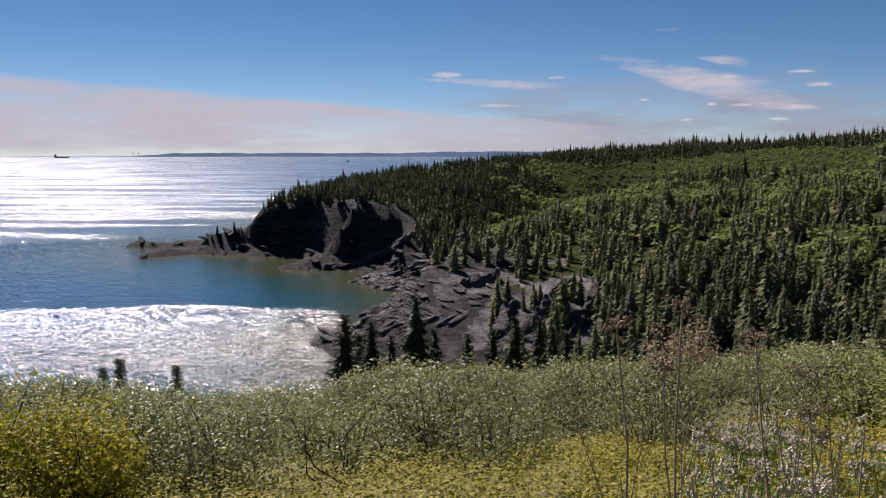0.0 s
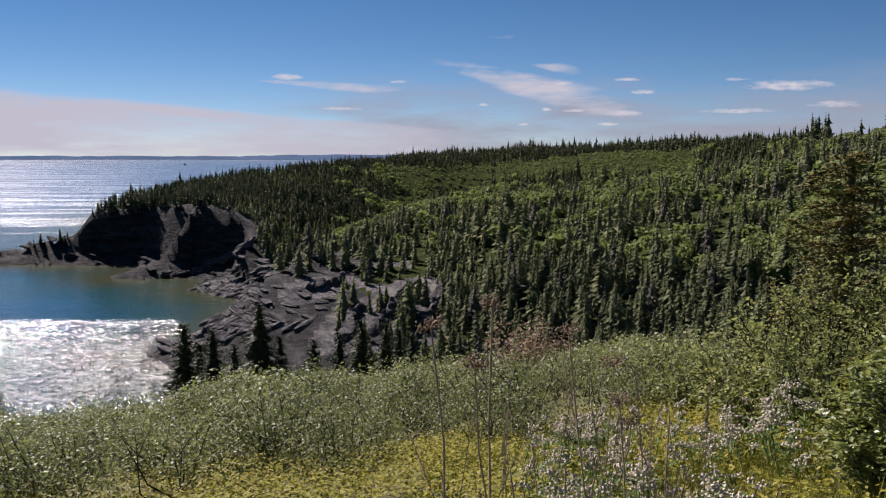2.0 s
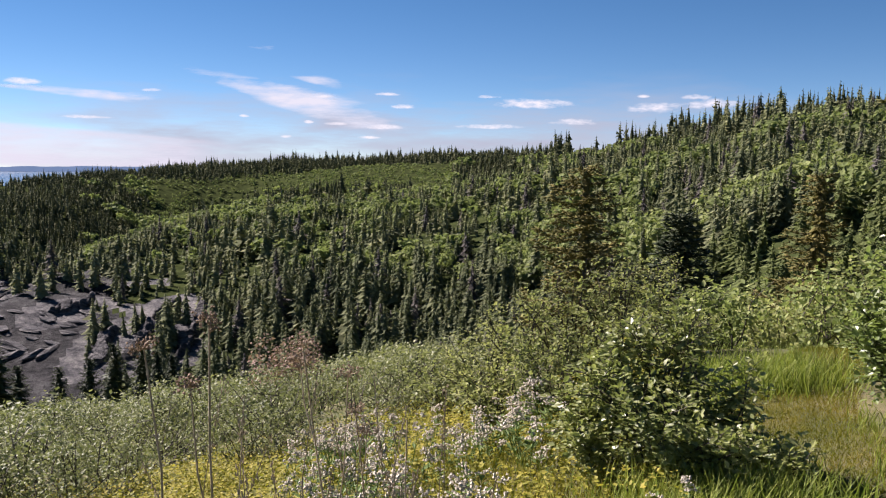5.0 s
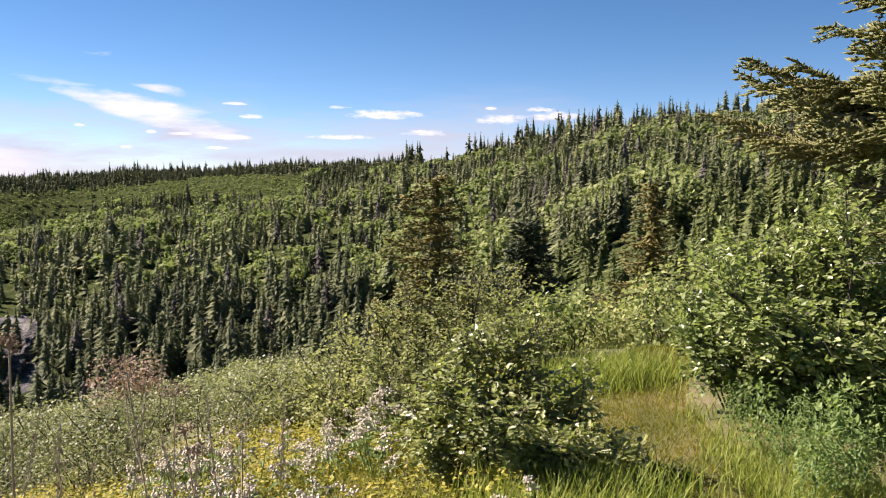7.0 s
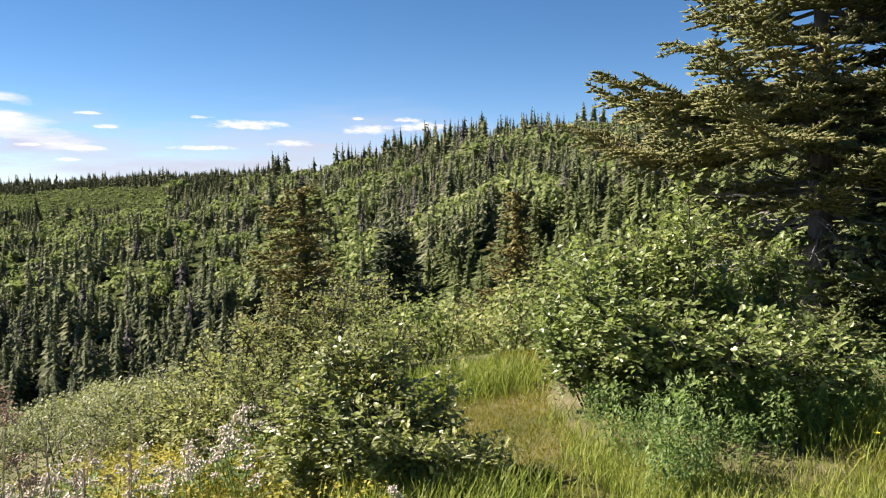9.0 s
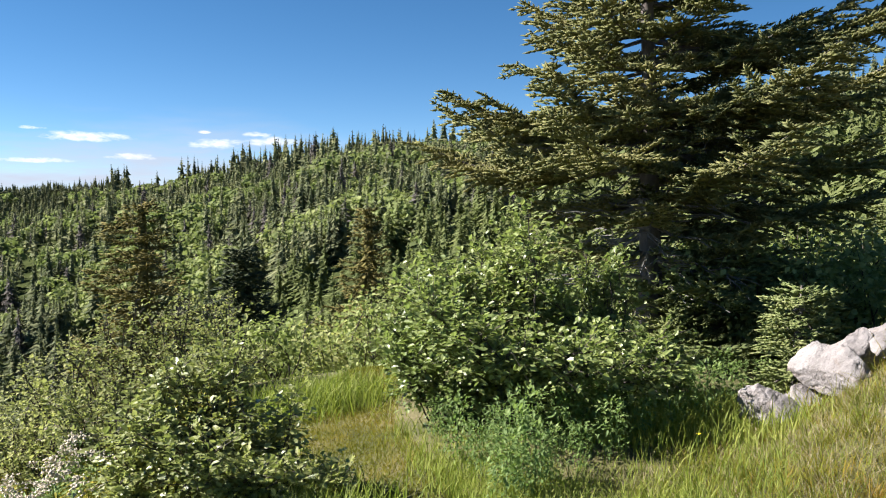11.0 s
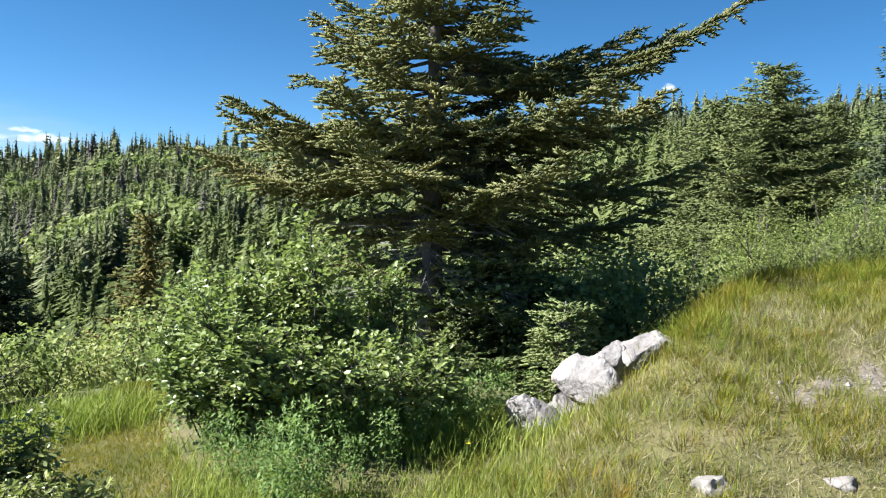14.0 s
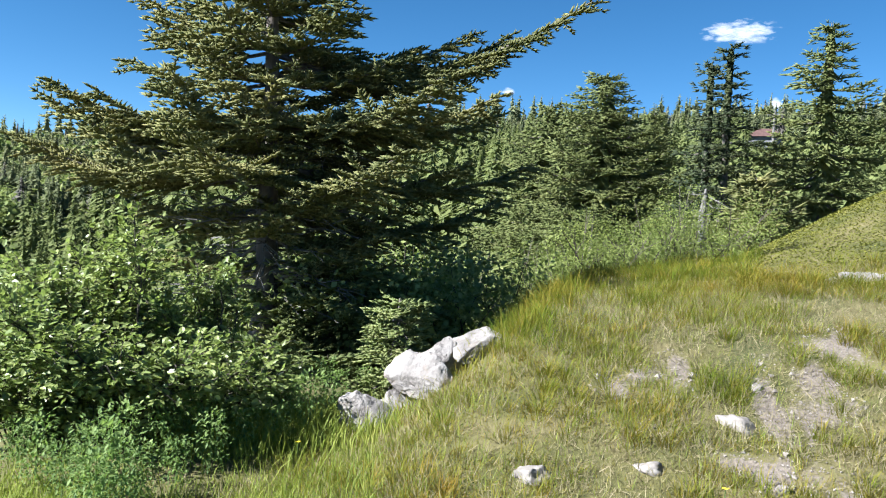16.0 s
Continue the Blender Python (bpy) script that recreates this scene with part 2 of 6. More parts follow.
def cloud(name, colour, glow, cover, scale, squash, soft):
    """A far sheet of cloud, thin at its rim and torn by noise."""
    def build(nt, p, out):
        rim = attr(nt, "body")
        n = tex(nt, scale, 7, 0.6, squash)
        v = arith(nt, 'ADD', arith(nt, 'MULTIPLY', arith(nt, 'SUBTRACT', n, 0.5), 2.6), arith(nt, 'SUBTRACT', rim, cover))
        fac = ramp(nt, v, [(0.0, (0, 0, 0)), (soft, (1, 1, 1))])
        fac = arith(nt, 'MULTIPLY', fac, ramp(nt, rim, [(0.0, (0, 0, 0)), (0.55, (1, 1, 1))]))
        e = node(nt, "ShaderNodeEmission", Strength=glow)
        e.inputs[0].default_value = (*colour, 1)
        tr = nt.nodes.new("ShaderNodeBsdfTransparent")
        mx = nt.nodes.new("ShaderNodeMixShader")
        nt.links.new(fac, mx.inputs[0])
        nt.links.new(tr.outputs[0], mx.inputs[1])
        nt.links.new(e.outputs[0], mx.inputs[2])
        nt.links.new(mx.outputs[0], out.inputs[0])
    return material(name, build)


PUFF = cloud("cumulus", (0.90, 0.91, 0.95), 0.44, 0.34, 0.013, (1, 1, 3.0), 1.3)
CIRRUS = cloud("cirrus", (0.77, 0.80, 0.88), 0.44, 0.24, 0.0035, (1, 1, 5.0), 1.1)
VEIL = cloud("cirrostratus", (0.68, 0.695, 0.77), 0.48, 0.12, 0.0012, (1, 1, 6.0), 1.1)
HAZE = cloud("low_haze", (0.62, 0.68, 0.80), 0.33, 0.02, 0.0012, (1, 1, 6.0), 1.1)

# ---- mesh tools ----
rng = np.random.default_rng(7)


def make(name, v, f, mat, parent=None, label="", at=None, attrs=None, smooth=False, slots=None):
    """One mesh object from arrays of corners and faces (triangles or quads)."""
    me = bpy.data.meshes.new(name)
    v = np.asarray(v, np.float32)
    f = np.asarray(f, np.int32)
    k = f.shape[1]
    me.vertices.add(len(v))
    me.vertices.foreach_set("co", v.ravel())
    me.loops.add(f.size)
    me.loops.foreach_set("vertex_index", f.ravel())
    me.polygons.add(len(f))
    me.polygons.foreach_set("loop_start", np.arange(0, f.size, k, dtype=np.int32))
    me.polygons.foreach_set("loop_total", np.full(len(f), k, np.int32))
    me.polygons.foreach_set("use_smooth", np.full(len(f), smooth))
    for m in (mat if isinstance(mat, (list, tuple)) else [mat]):
        me.materials.append(m)
    if slots is not None:
        me.polygons.foreach_set("material_index", np.asarray(slots, np.int32))
    for key, val in (attrs or {}).items():
        me.attributes.new(key, 'FLOAT', 'POINT').data.foreach_set("value", np.asarray(val, np.float32))
    me.update(calc_edges=True)
    ob = new(name, me)
    if parent:
        ob.parent = parent
    if at is not None:
        ob.matrix_basis = at
    if label:
        tagged(ob, label)
    return ob


def joined(pieces):
    vs, fs, n = [], [], 0
    for v, f in pieces:
        vs.append(v), fs.append(np.asarray(f) + n)
        n += len(v)
    return np.concatenate(vs), np.concatenate(fs)


def strewn(v, f, places, turns, sizes):
    """Copies of one small shape at many places: turns are 3 x 3, sizes are per copy (one or three numbers)."""
    sizes = np.asarray(sizes, float)
    s = sizes[:, None, None] if sizes.ndim == 1 else sizes[:, None, :]
    out = np.einsum('nij,nvj->nvi', turns, v[None] * s) + np.asarray(places)[:, None, :]
    faces = f[None] + (np.arange(len(places)) * len(v))[:, None, None]
    return out.reshape(-1, 3), faces.reshape(-1, f.shape[1])


def frames(ahead, up=None):
    """Turns whose y axis is ahead and whose z axis is near up."""
    a = ahead / np.maximum(np.linalg.norm(ahead, axis=1, keepdims=True), 1e-9)
    u = np.tile((0.0, 0.0, 1.0), (len(a), 1)) if up is None else up
    x = np.cross(a, u)
    x = x / np.maximum(np.linalg.norm(x, axis=1, keepdims=True), 1e-6)
    z = np.cross(x, a)
    return np.stack([x, a, z], -1)


def spins(n, r, tilt=0.0):
    """Turns about z, leaning by up to tilt radians."""
    a, b, c = r.uniform(0, 2 * np.pi, n), r.uniform(0, 2 * np.pi, n), r.uniform(0, tilt, n) if tilt else np.zeros(n)
    up = np.stack([np.sin(c) * np.cos(b), np.sin(c) * np.sin(b), np.cos(c)], 1)
    ah = np.stack([np.cos(a), np.sin(a), 0 * a], 1)
    ah = ah - up * (ah * up).sum(1, keepdims=True)
    return frames(ah, up)


def tube(points, radii, sides=6):
    p = np.asarray(points, float)
    d = np.gradient(p, axis=0)
    ref = np.tile((1.0, 0.0, 0.0), (len(p), 1)) if abs(d[0][2]) > abs(d[0][0]) else np.tile((0.0, 0.0, 1.0), (len(p), 1))
    m = frames(d, ref)
    a = np.arange(sides) * 2 * np.pi / sides
    ring = m[:, :, 0][:, None] * np.cos(a)[None, :, None] + m[:, :, 2][:, None] * np.sin(a)[None, :, None]
    v = (p[:, None] + ring * np.asarray(radii, float)[:, None, None]).reshape(-1, 3)
    i = np.arange(len(p) - 1)[:, None] * sides
    j, k = np.arange(sides)[None], (np.arange(sides)[None] + 1) % sides
    q = np.stack([i + j, i + k, i + sides + k, i + sides + j], -1).reshape(-1, 4)
    return v, np.concatenate([q[:, [0, 1, 2]], q[:, [0, 2, 3]]])


def octa(radius=1.0):
    v = np.array([[1, 0, 0], [-1, 0, 0], [0, 1, 0], [0, -1, 0], [0, 0, 1], [0, 0, -0.6]]) * radius
    f = np.array([[0, 2, 4], [2, 1, 4], [1, 3, 4], [3, 0, 4], [2, 0, 5], [1, 2, 5], [3, 1, 5], [0, 3, 5]])
    return v, f


def polar(az, d, z=0.0):
    """A place by degrees to the right of straight ahead, metres away, and height."""
    a = np.radians(az)
    return np.stack([np.sin(a) * d, np.cos(a) * d, np.zeros_like(np.asarray(a * d, float)) + z], -1)


TABLE = np.random.default_rng(3).random((256, 256))


def value_noise(x, y):
    xi, yi = np.floor(x).astype(int), np.floor(y).astype(int)
    u, w = x - xi, y - yi
    u, w = u * u * (3 - 2 * u), w * w * (3 - 2 * w)
    g = lambda a, b: TABLE[a % 256, b % 256]
    return (g(xi, yi) * (1 - u) + g(xi + 1, yi) * u) * (1 - w) + (g(xi, yi + 1) * (1 - u) + g(xi + 1, yi + 1) * u) * w


def fbm(x, y, octaves=4):
    s = sum(value_noise(x * 2.03 ** k + 17 * k, y * 2.03 ** k + 31 * k) * 0.5 ** k for k in range(octaves))
    return s / sum(0.5 ** k for k in range(octaves)) - 0.5


def step(a, b, x):
    u = np.clip((x - a) / (b - a), 0, 1)
    return u * u * (3 - 2 * u)


# ---- lie of the land ----
# the coast, degrees and metres: the near shore, the cove, the headland's tip, its seaward side, the country inland
COAST = [(-100, 70), (-60, 80), (-30, 95), (-14, 112), (-8.5, 150), (-9.0, 166), (-10.4, 178), (-8, 186), (-6.3, 198), (-4.2, 212), (-3.0, 232),
         (-3.6, 240), (-5.2, 246), (-7.2, 262), (-6.2, 280), (-8, 287), (-12.4, 290), (-12.6, 296), (-10.5, 306), (-12.0, 322), (-13.8, 328), (-16.8, 340), (-18.6, 342),
         (-21.3, 334), (-21.6, 341), (-19.0, 354), (-22.4, 378), (-22.0, 385), (-18.6, 368), (-14.6, 358), (-13.2, 420), (-13.0, 520), (-9, 760), (0, 1100), (12, 1900),
         (24, 4880), (90, 4880), (150, 4880), (-150, 4880), (-130, 400)]
COAST_XY = np.array([polar(a, d)[:2] for a, d in COAST])


def inland(x, y):
    """Metres inland from the coast, negative out at sea."""
    best = np.full(x.shape, 1e9)
    inside = np.zeros(x.shape, bool)
    for (ax, ay), (bx, by) in zip(COAST_XY, np.roll(COAST_XY, -1, 0)):
        dx, dy = bx - ax, by - ay
        u = np.clip(((x - ax) * dx + (y - ay) * dy) / (dx * dx + dy * dy), 0, 1)
        best = np.minimum(best, (x - ax - u * dx) ** 2 + (y - ay - u * dy) ** 2)
        cross = ((ay > y) != (by > y)) & (x < (bx - ax) * (y - ay) / (by - ay + 1e-12) + ax)
        inside ^= cross
    return np.where(inside, 1, -1) * np.sqrt(best)


# the ridge's distance and slope as seen from the eye, and the valley in front of it, by direction
RIDGE_AZ = [-40, -14, -5, 1, 7, 14, 21, 26, 32, 40, 48, 56, 70, 84, 107, 140]
RIDGE_D = [300, 390, 450, 500, 560, 570, 550, 500, 420, 330, 300, 300, 290, 280, 280, 280]
RIDGE_EL = [-3.4, -3.4, -1.72, -1.0, -0.45, 0.05, 0.4, 0.65, 0.95, 1.6, 3.0, 3.4, 5.0, 6.6, 7.6, 7.6]
DIP_AZ = [-10, 2, 12, 20, 28, 36, 45, 55, 70, 85, 100, 140]
DIP_D = [220, 200, 150, 120, 105, 90, 70, 55, 40, 32, 30, 30]
DIP_Z = [-25, -28, -34, -31, -27, -21, -14, -9, -5, -3, -2.5, -2.5]


def along(line, x, y):
    """How far a place lies from a line."""
    best = np.full(np.shape(x), 1e9)
    for (ax, ay), (bx, by) in zip(line[:-1], line[1:]):
        dx, dy = bx - ax, by - ay
        u = np.clip(((x - ax) * dx + (y - ay) * dy) / (dx * dx + dy * dy), 0, 1)
        best = np.minimum(best, np.hypot(x - ax - u * dx, y - ay - u * dy))
    return best


RAVINE = np.array([polar(a, d)[:2] for a, d in ((-3, 238), (1.5, 290), (6, 350), (11, 430))])


def land(x, y):
    """Height of the ground above the sea."""
    d = np.hypot(x, y) + 1e-6
    az = np.degrees(np.arctan2(x, y))
    az = np.where(az < -140, az + 360, az)
    # the near hill
    s = np.interp(az, [-140, -60, -30, -24, -18, -9, -4.7, 3.3, 9, 15, 25, 30, 38, 60, 100, 140], [0.1, 0.16, 0.203, 0.213, 0.236, 0.240, 0.212, 0.218, 0.203, 0.193, 0.158, 0.12, 0.06, 0.02, 0.0, 0.0])
    near = -1.5 - s * np.maximum(d - 1.2, 0) - 0.0013 * np.maximum(d - 3, 0) ** 2 * np.interp(az, [-20, 30, 45], [1, 0.9, 0])
    near = near - 0.30 * np.maximum(d - 9.5, 0) * step(24, 36, az) * step(110, 70, az)
    near = near + 0.10 * fbm(x * 0.6, y * 0.6, 4)
    # grassy bank with the quartz outcrop, and the crowberry hummock behind it
    bank = step(3.0, 8.0, x) * step(1.75, 0.45, y + 0.12 * (x - 6)) * step(-30, -4, y) * step(16, 10, x)
    near = near + 0.95 * bank
    near = near + 3.3 * np.exp(-((x - 14.8) ** 2 + (y + 6.4) ** 2) / 20.0)
    # valley, hillside and ridge
    dv, zv = np.interp(az, DIP_AZ, DIP_D), np.interp(az, DIP_AZ, DIP_Z)
    dr = np.interp(az, RIDGE_AZ, RIDGE_D)
    zr = dr * np.tan(np.radians(np.interp(az, RIDGE_AZ, RIDGE_EL)))
    u = np.clip((d - dv) / (dr - dv), 0, 1)
    far = zv + (zr - zv) * u ** np.interp(az, [-5, 6, 30, 60], [0.35, 0.6, 0.72, 0.9]) - 0.05 * np.maximum(d - dr, 0)
    far = far + step(60, 160, d) * (5.0 * fbm(x / 60, y / 60, 3) + 9.0 * fbm(x / 140 + 5, y / 140, 2) * step(500, 300, d))
    # a wooded ravine runs down to the head of the cove
    far = far - 15.0 * np.exp(-(along(RAVINE, x, y) / np.interp(d, [220, 420], [20, 34])) ** 2) * step(150, 240, d)
    w = step(0.35, 1.0, d / np.maximum(dv, 20))
    z = EYE + near * (1 - w) + far * w
    # the coast cuts it off in rock steps and cliffs
    c = inland(x, y)
    rough = fbm(x / 16, y / 16, 4)
    c2 = c + (10 * rough + 5 * (0.5 - np.abs(fbm(x / 45 + 9, y / 45, 3)) * 3)) * step(2, 22, c)
    cliff = np.where(c2 > 0, 0.40 * c2 + np.interp(np.degrees(np.arctan2(x, y)), [1, 6], [1.9, 1.25]) * np.maximum(c2 - 9, 0) + 0.3, 0.5 * c2)
    cliff = cliff + 4.5 * fbm(x / 6, y / 9, 4) * step(0, 6, c)
    ledge = (cliff + 0.25 * x) / 2.6
    cliff = cliff + 2.6 * 0.6 * (np.floor(ledge) + step(0.2, 0.8, ledge - np.floor(ledge)) - ledge) * step(0, 3, c)
    return np.minimum(z, np.where(c > 130, 1e9, cliff)), c


def ground(x, y):
    x, y = np.atleast_1d(np.asarray(x, float)), np.atleast_1d(np.asarray(y, float))
    return land(x, y)[0]


def at_ground(az, d, sink=0.0):
    p = polar(az, d)
    return float(p[0]), float(p[1]), float(ground(p[0], p[1])[0]) - sink


# the worn footpath, and the bare patches on the bank
PATH_LINE = np.array([polar(a, d)[:2] for a, d in ((62, 2.2), (55, 3.6), (50, 4.7), (48, 5.7), (47, 6.8), (48.5, 8.2), (52, 9.5))])


TRACK = np.array([polar(a, d)[:2] for a, d in ((93.5, 5.6), (96, 5.9), (99.5, 5.7), (103.4, 6.3), (107.5, 7.0), (103.4, 6.3), (100, 5.2), (103.5, 4.7), (108, 4.6))])


def off_path(x, y):
    return along(PATH_LINE, x, y)


def bareness(x, y):
    az, d = np.degrees(np.arctan2(x, y)), np.hypot(x, y)
    n = fbm(x * 2.0 + 3, y * 2.0, 5)
    worn = np.exp(-(along(TRACK, x, y) / 0.42) ** 2) * (0.40 + 3.4 * fbm(x * 3.5 + 3, y * 7.0, 4))
    trod = 0.33 * np.exp(-(off_path(x, y) / 0.25) ** 2) * (0.75 + 1.4 * n)
    return np.clip(np.maximum(worn, trod), 0, 1)


# rock ribs that stand bare in the wooded spur above the cove: direction, slope seen from the eye, distance
RIBS = []
for (a0, e0), (a1, e1), n in (((6.9, -8.7), (4.5, -11.7), 9), ((9.2, -9.2), (7.7, -11.5), 7), ((3.5, -10.0), (2.6, -11.7), 5), ((2.0, -8.3), (0.2, -8.6), 5)):
    for az, el in zip(np.linspace(a0, a1, n), np.linspace(e0, e1, n)):
        RIBS.append((az, el, next((q for q in np.arange(130, 260, 1.0) if at_ground(az, q)[2] + 2.5 > EYE + q * math.tan(radians(el))), 190.0)))
RIB_XY = np.array([polar(a, d)[:2] for a, _, d in RIBS])


def build_ground():
    rings = np.concatenate([[0.002, 0.4], np.geomspace(0.9, 60, 95), np.arange(62, 440, 3.0), np.geomspace(444, 4880, 50)])
    turns = np.concatenate([np.arange(-40, 20, 0.40), np.arange(20, 115, 0.6), np.arange(115, 320, 4.0)])
    a, r = np.meshgrid(np.radians(turns), rings, indexing='ij')
    x, y = np.sin(a) * r, np.cos(a) * r
    z, c = land(x.ravel(), y.ravel())
    v = np.stack([x.ravel(), y.ravel(), z], 1)
    n, m = len(turns), len(rings)
    i, j = np.meshgrid(np.arange(n), np.arange(m - 1), indexing='ij')
    k = (i + 1) % n
    f = np.stack([i * m + j, k * m + j, k * m + j + 1, i * m + j + 1], -1).reshape(-1, 4)[:, ::-1]
    mid = v[f].mean(1)
    e1, e2 = v[f[:, 2]] - v[f[:, 0]], v[f[:, 3]] - v[f[:, 1]]
    nz = np.cross(e1, e2)
    steep = np.abs(nz[:, 2]) / np.maximum(np.linalg.norm(nz, axis=1), 1e-9)
    cm = c[f].mean(1)
    dm = np.hypot(mid[:, 0], mid[:, 1])
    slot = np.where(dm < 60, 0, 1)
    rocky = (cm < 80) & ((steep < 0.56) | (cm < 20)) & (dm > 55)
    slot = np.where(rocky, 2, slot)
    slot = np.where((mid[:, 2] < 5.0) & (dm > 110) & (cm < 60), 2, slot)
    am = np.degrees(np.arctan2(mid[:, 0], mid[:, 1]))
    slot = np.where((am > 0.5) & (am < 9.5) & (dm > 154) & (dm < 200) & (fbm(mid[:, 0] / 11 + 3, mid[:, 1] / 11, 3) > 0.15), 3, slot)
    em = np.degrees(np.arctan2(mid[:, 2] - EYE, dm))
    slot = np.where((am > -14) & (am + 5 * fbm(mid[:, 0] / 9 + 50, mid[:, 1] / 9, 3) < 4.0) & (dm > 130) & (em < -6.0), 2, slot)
    for rx, ry in RIB_XY:
        slot = np.where(np.hypot(mid[:, 0] - rx, mid[:, 1] - ry) < 7.0, 3, slot)
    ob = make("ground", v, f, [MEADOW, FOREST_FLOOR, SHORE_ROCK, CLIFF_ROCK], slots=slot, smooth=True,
              attrs={"bare": np.where(np.hypot(v[:, 0], v[:, 1]) < 14, bareness(v[:, 0], v[:, 1]), 0)})
    tagged(ob, "hilly coastal ground of turf, forest floor and dark cliffs", "ground", kind="structure")


build_ground()


def build_sea():
    rings = np.concatenate([np.geomspace(50, 118, 8), np.arange(120, 252, 0.85), np.arange(252, 420, 3.0), np.geomspace(424, 4950, 90)])
    turns = np.concatenate([np.arange(-110, -32, 2.0), np.arange(-32, -4, 0.16), np.arange(-4, 40, 1.0)])
    a, r = np.meshgrid(np.radians(turns), rings, indexing='ij')
    x, y = (np.sin(a) * r).ravel(), (np.cos(a) * r).ravel()
    c = -inland(x, y)
    n, m = len(turns), len(rings)
    i, j = np.meshgrid(np.arange(n - 1), np.arange(m - 1), indexing='ij')
    f = np.stack([i * m + j, i * m + j + 1, (i + 1) * m + j + 1, (i + 1) * m + j], -1).reshape(-1, 4)[:, ::-1]
    # the headland shelters the cove; open water and the inner reach are ruffled by the wind
    az, d = np.degrees(np.arctan2(x, y)), np.hypot(x, y)
    brink = 226 + np.interp(az, [-30, -9, -6], [12, -14, -60]) + 7 * fbm(x / 25 + 4, y / 60, 3)
    lee = step(0, 9, d - brink) * step(520, 300, d + 0.8 * az + 70 * fbm(x / 40, y / 60, 3)) * (0.90 + 0.10 * step(-32, -16, az))
    wind = (1 - 0.92 * lee) * np.interp(d, [240, 300, 600, 3500], [0.85, 0.75, 0.90, 0.82])
    wave = np.random.default_rng(12).normal(0, 1, len(x)) * 0.10 + 0.16 * fbm(x / 5, y / 2.6, 3)
    z = wave * wind * step(119, 125, d) * step(420, 400, d) * step(-32, -31, az) * step(-4, -5, az) * np.interp(d, [250, 254], [1, 3.0])
    ob = make("sea", np.stack([x, y, z], 1), f, SEA, attrs={"depth": np.clip(c / 70, 0, 1), "wind": wind, "open": step(300, 900, d)})
    tagged(ob, "blue sea glittering with sunlight, green shallows in the cove", "sea", kind="structure")


build_sea()


# ---- far shore, ships and clouds ----
def far_shore():
    az = np.linspace(-22, 14, 220)
    h = 12 + 14 * step(-22, -17, az) + 16 * step(-6, 0, az) + 10 * step(2, 8, az) + 16 * (fbm(az * 0.9, 0 * az, 4) + 0.2)
    h = np.maximum(0.58 * h * step(-22.2, -19.5, az), 0.3)
    low, top = polar(az, 4630, -3), polar(az, 4630, h)
    v = np.concatenate([low, top, polar(az, 4690, -3)])
    n = len(az)
    i = np.arange(n - 1)
    f = np.concatenate([np.stack([i, i + 1, n + i + 1, n + i], 1), np.stack([n + i, n + i + 1, 2 * n + i + 1, 2 * n + i], 1)])
    tagged(make("far_shore_backdrop", v, f, FAR_LAND), "low blue hazy coast on the horizon", "coast", kind="structure")


far_shore()


def ship():
    hull = tagged(new("cargo_ship"), "dark cargo ship far out on the water", "ship")
    hull.matrix_basis = Matrix.Translation(polar(-25.8, 3900.0)) @ pose(0, 0, 0, 0, 0, 20) @ Matrix.Diagonal((0.8, 0.8, 0.8, 1))
    bm = bmesh.new()
    bmesh.ops.create_cube(bm, size=1, matrix=Matrix.Diagonal((74, 11, 7, 1)))
    for v in bm.verts:
        if v.co.z < 0:
            v.co.x *= 0.9
        if v.co.x > 0:
            v.co.y *= 0.35
    bmesh.ops.bevel(bm, geom=bm.edges[:], offset=0.5, segments=1, affect='EDGES')
    bm_part("hull", bm, SHIP, hull, at=pose(0, 0, 2.2))
    for name, size, where in (("bridge", (9, 10, 12), (-30, 0, 11)), ("funnel", (3, 4, 6), (-34, 0, 18)), ("hatch", (48, 8, 2), (4, 0, 6.5))):
        bm = bmesh.new()
        bmesh.ops.create_cube(bm, size=1, matrix=Matrix.Diagonal((*size, 1)))
        bmesh.ops.bevel(bm, geom=bm.edges[:], offset=0.3, segments=1, affect='EDGES')
        bm_part(name, bm, SHIP, hull, at=pose(*where))


def bm_part(name, bm, mat, parent=None, label="", at=None):
    me = bpy.data.meshes.new(name)
    bm.to_mesh(me)
    bm.free()
    me.materials.append(mat)
    ob = new(name, me)
    if parent:
        ob.parent = parent
    if at is not None:
        ob.matrix_basis = at
    return tagged(ob, label)


def solid(name, size, mat, parent, at, taper=1.0, edge=0.03, label=""):
    bm = bmesh.new()
    bmesh.ops.create_cube(bm, size=1, matrix=Matrix.Diagonal((*size, 1)))
    for v in bm.verts:
        if v.co.z > 0:
            v.co.x *= taper
            v.co.y *= taper
    bmesh.ops.bevel(bm, geom=bm.edges[:], offset=edge, segments=1, affect='EDGES')
    return bm_part(name, bm, mat, parent, label, at)


